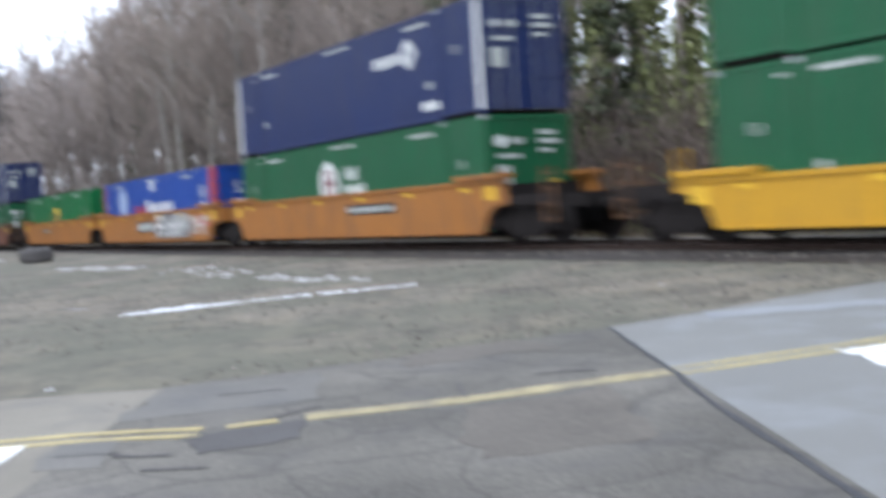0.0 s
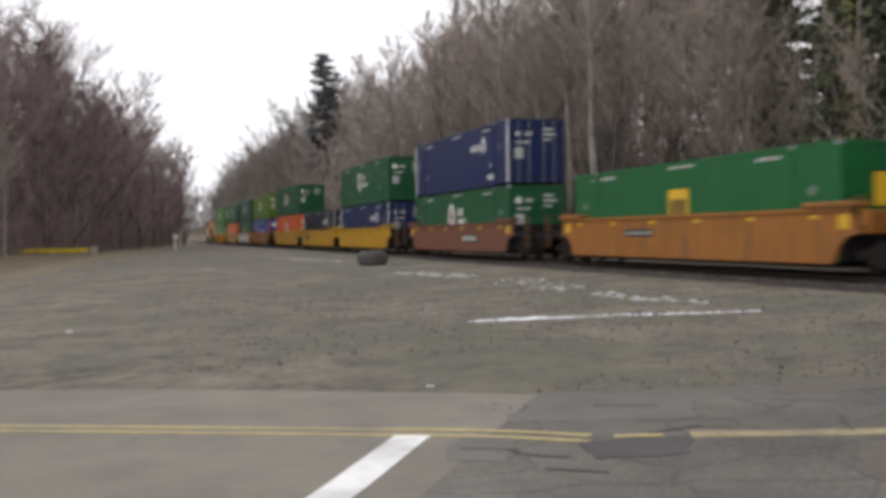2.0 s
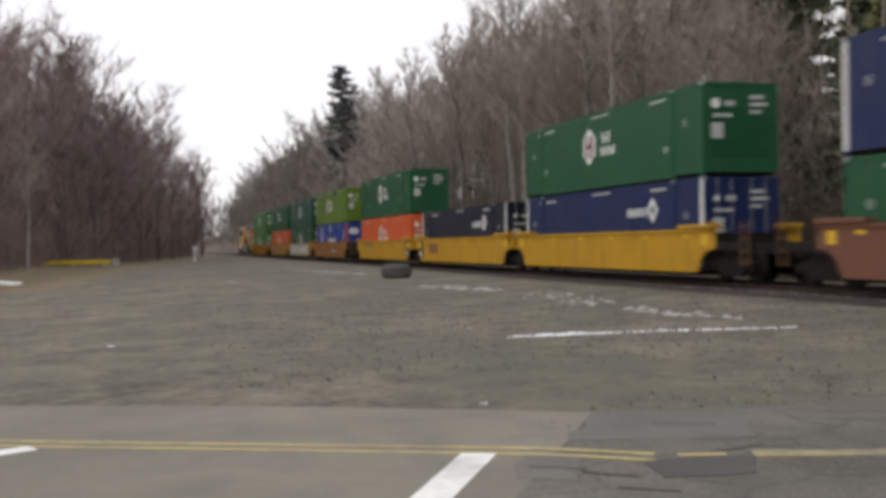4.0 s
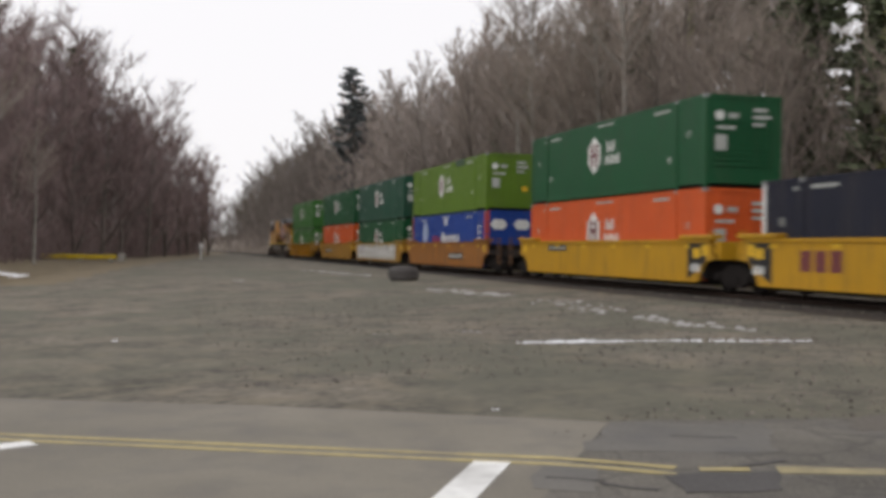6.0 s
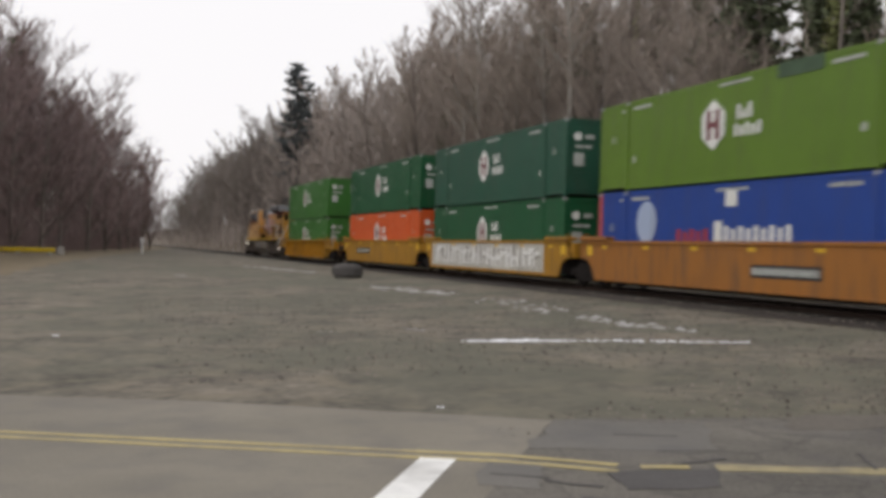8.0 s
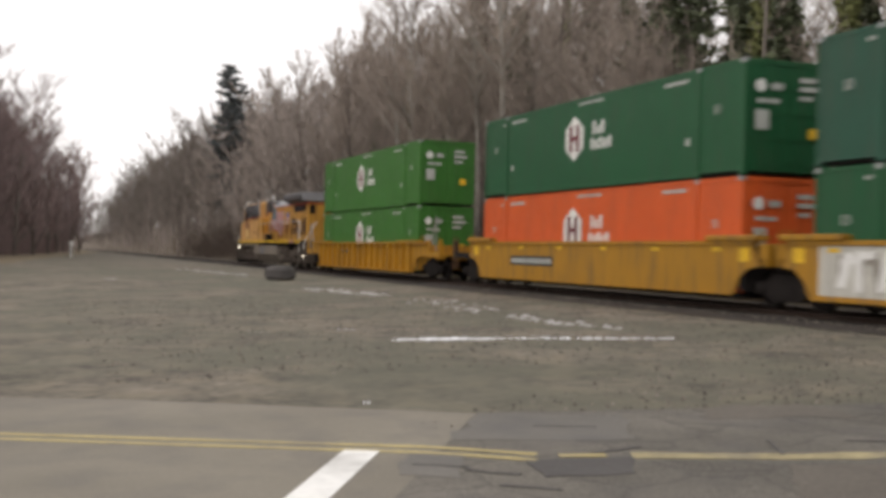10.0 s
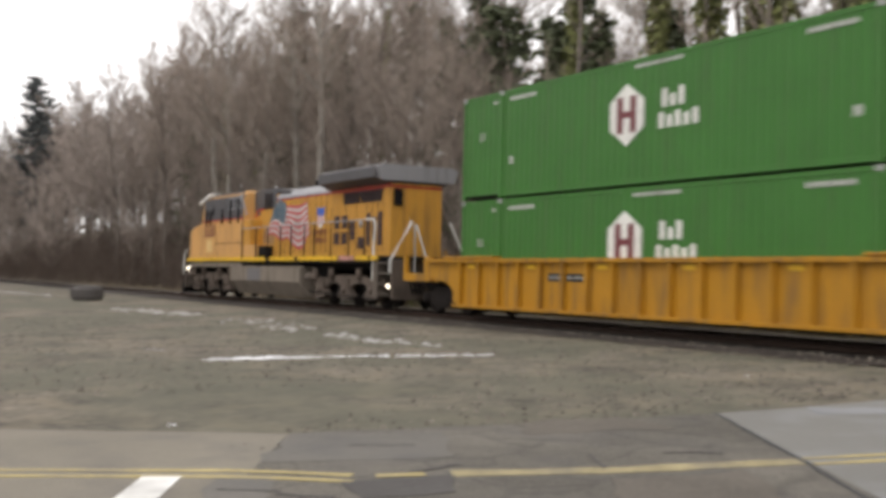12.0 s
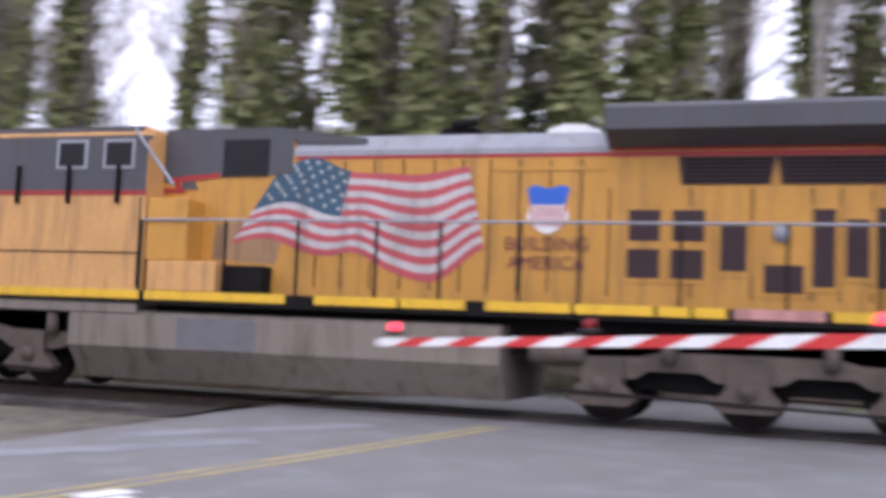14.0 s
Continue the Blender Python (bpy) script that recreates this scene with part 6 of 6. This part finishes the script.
place(pale[1], -66, -8.3, 0.95), place(plum[0], -64, -15.5, 0.75), place(plum[3], -70, -17.5, 0.8)
for xx, yy, k, s in ((-166, 8.5, 4, 1.05), (-171, 7.6, 0, 0.78), (-163, 7.4, 4, 0.95)):
    place(plum[k], xx, yy, s)
place(pale[1], -79, -7.2, 0.55)
place(fir[1], -126, -7.1, 1.24)
# trees that close the cutting far off
for k in range(60):
    FAR.append((-345 - rt.uniform(0, 50), -40 + k * 1.25 + rt.uniform(-1, 1), rt.uniform(0.75, 1.0)))
for k in range(70):
    FAR.append((-318 - rt.uniform(0, 24), -22 + k * 0.85 + rt.uniform(-1, 1), rt.uniform(0.3, 0.5)))
for k in range(44):
    FAR.append((-205 - k * 3 + rt.uniform(-2, 2), 6.5 + 0.02 * k - abs(rt.gauss(0, 3.5)), rt.uniform(0.55, 0.8)))


def far_woods(spots):
    """Woods too far off to count, in one mesh."""
    vs, fs, mi, base = [], [], [], 0
    for x, y, s in spots:
        src = rt.choice(far_wood)
        turn = rt.uniform(0, 6.28)
        c, n = math.cos(turn) * s, math.sin(turn) * s
        z = land(x, y)
        for k, ch in enumerate(src.children):
            me = ch.data
            co = np.empty(len(me.vertices) * 3)
            me.vertices.foreach_get("co", co)
            co = co.reshape(-1, 3)
            vs.append(np.stack([x + co[:, 0] * c - co[:, 1] * n, y + co[:, 0] * n + co[:, 1] * c, z + co[:, 2] * s], 1))
            polys = [tuple(base + i for i in p.vertices) for p in me.polygons]
            fs += polys
            mi += [k] * len(polys)
            base += len(co)
    me = bpy.data.meshes.new("far_woods")
    me.from_pydata(np.concatenate(vs).tolist(), [], fs)
    # crowns take the twig colour lightened for haze
    me.materials.append(bark_m), me.materials.append(hazed_twig_m)
    me.polygons.foreach_set("material_index", mi)
    return tagged(new("far_woods", me), "distant leafless brown woods along the cutting", "woods", kind="stuff")


far_woods(FAR)
# kinds of tree that found no spot
for ob in bare + plum + pale + ivy + fir + far_wood:
    if ob.name not in PLACED:
        for ch in list(ob.children):
            bpy.data.objects.remove(ch)
        bpy.data.objects.remove(ob)


def thicket(name, spots, stems, hmin, hmax, material, label, seed):
    """Undergrowth: many thin leaning stems with side shoots, in one mesh."""
    rnd = random.Random(seed)
    vs, fs = [], []
    for x, y in spots:
        z = land(x, y) - 0.1
        for _ in range(stems):
            h = rnd.uniform(hmin, hmax)
            p = Vector((x + rnd.gauss(0, 0.7), y + rnd.gauss(0, 0.7), z))
            b = bend(rnd, p, Vector((rnd.uniform(-0.5, 0.5), rnd.uniform(-0.5, 0.5), 1)), h, 3, 0.22)
            limb(vs, fs, b, [0.022, 0.017, 0.012, 0.005], 3)
            for _ in range(5):
                s = rnd.uniform(0.5, 2.99)
                e = int(s)
                shoot(rnd, vs, fs, b[e].lerp(b[e + 1], s - e), Vector((rnd.uniform(-1, 1), rnd.uniform(-1, 1), rnd.uniform(0.2, 1.2))), h * rnd.uniform(0.2, 0.5), 0.028)
    return tagged(new(name, mesh_of(name, vs, fs, material)), label, "undergrowth", kind="stuff")


rb = random.Random(31)
thicket("undergrowth", [(-20 - 150 * rb.random() ** 1.3, rb.uniform(22.6, 33)) for _ in range(620)], 13, 1.4, 4.6, brush_m, "dense leafless brown undergrowth on the bank", 3)
thicket("undergrowth", [(rb.uniform(-34, 14), rb.uniform(23, 46)) for _ in range(300)], 11, 0.9, 3.4, brush_m, "leafless scrub below the ivy-clad trees", 4)
spots = []
for _ in range(420):
    k = rb.random()
    spots.append((-68 - 125 * k, -12 + 20 * k - abs(rb.gauss(0, 4.0)) + 1.0))
thicket("undergrowth", spots, 13, 1.4, 5.0, plum_twig_m, "dense plum-brown leafless undergrowth", 5)
# dark evergreen shrubs in the bank's shade
vs, fs = [], []
rl = random.Random(77)
for _ in range(190):
    cx, cy, r = rl.uniform(-45, 14), rl.uniform(23.5, 44), rl.uniform(0.5, 1.6)
    cz = land(cx, cy)
    for _ in range(150):
        d = Vector((rl.gauss(0, 1), rl.gauss(0, 1), abs(rl.gauss(0, 0.9))))
        p = Vector((cx, cy, cz)) + d * r * 0.6
        leaf(rl, vs, fs, p, rl.uniform(0.14, 0.3), d.normalized())
tagged(new("shrubs", mesh_of("shrubs", vs, fs, ivy_m)), "low evergreen shrubs and creepers under the trees", "shrub", kind="stuff")
# dry grass tufts at the lot's edge and along the track
vs, fs = [], []
for _ in range(9000):
    if rl.random() < 0.55:
        x, y = rl.uniform(-120, -50), 0
        y = -6.5 - 0.12 * (x + 60) - abs(rl.gauss(0, 2.2)) + 1.2
    else:
        x, y = -9 - 90 * rl.random() ** 1.6, D + 3.2 + abs(rl.gauss(0, 0.7))
    z = land(x, y) - 0.02
    a, h = rl.uniform(0, 6.28), rl.uniform(0.12, 0.4)
    i = len(vs)
    w = 0.02
    vs.extend(((x - w, y, z), (x + w, y, z), (x + math.cos(a) * h * 0.5, y + math.sin(a) * h * 0.5, z + h)))
    fs.append((i, i + 1, i + 2))
tagged(new("dry_grass", mesh_of("dry_grass", vs, fs, dry_grass_m)), "tufts of dry winter grass", "grass", kind="stuff")
stone_m = mat("stones", (0.150, 0.134, 0.113), 0.95, var=0.3, island=0.5)
# loose stones on the lot and the track bed
vs, fs = [], []
for _ in range(15000):
    if rl.random() < 0.7:
        x, y = -9.8 - 26 * rl.random() ** 1.4, rl.uniform(1, 15.6)
        if x > -14.5 and y < 4.5 + (x + 11) * -1.2:
            continue
        if x > -9.6:
            continue
        z, s = land(x, y), 0.008 + 0.034 * rl.random() ** 2.2
    else:
        x, y = -8.8 - 32 * rl.random() ** 1.3, D + rl.uniform(-2.6, 2.4)
        z, s = -0.17 - 0.14 * step(1.6, 2.6, abs(y - D)), rl.uniform(0.025, 0.06)
    i = len(vs)
    for dx, dy, dz in ((-1, 0, 0), (0.5, -0.9, 0), (0.6, 0.8, 0), (0, 0, 1.1)):
        vs.append((x + dx * s * rl.uniform(0.7, 1.3), y + dy * s * rl.uniform(0.7, 1.3), z + dz * s * rl.uniform(0.6, 1.2)))
    fs.extend(((i, i + 1, i + 3), (i + 1, i + 2, i + 3), (i + 2, i, i + 3)))
tagged(new("loose_stones", mesh_of("loose_stones", vs, fs, stone_m)), "loose grey gravel stones", "stones", kind="stuff")

# ---------------------------------------------------------------- the train rolls towards the crossing
ROLL = [(0.0, -0.01), (0.5, 9.86), (1.0, 19.43), (1.5, 29.34), (2.0, 39.12), (2.5, 48.82), (3.0, 58.47), (3.5, 68.19), (6.0, 115.92), (6.5, 124.94), (7.0, 133.91), (7.5, 142.89), (8.0, 151.74),
        (10.5, 194.3), (11.0, 203.3), (11.5, 212.32), (12.0, 220.66), (12.5, 229.33), (13.0, 237.77), (13.5, 246.32), (14.0, 254.89)]


def motions():
    for ob, x, z in MOVERS:
        walk(ob, [(t, pose(x + s, D, z)) for t, s in ROLL])


motions()
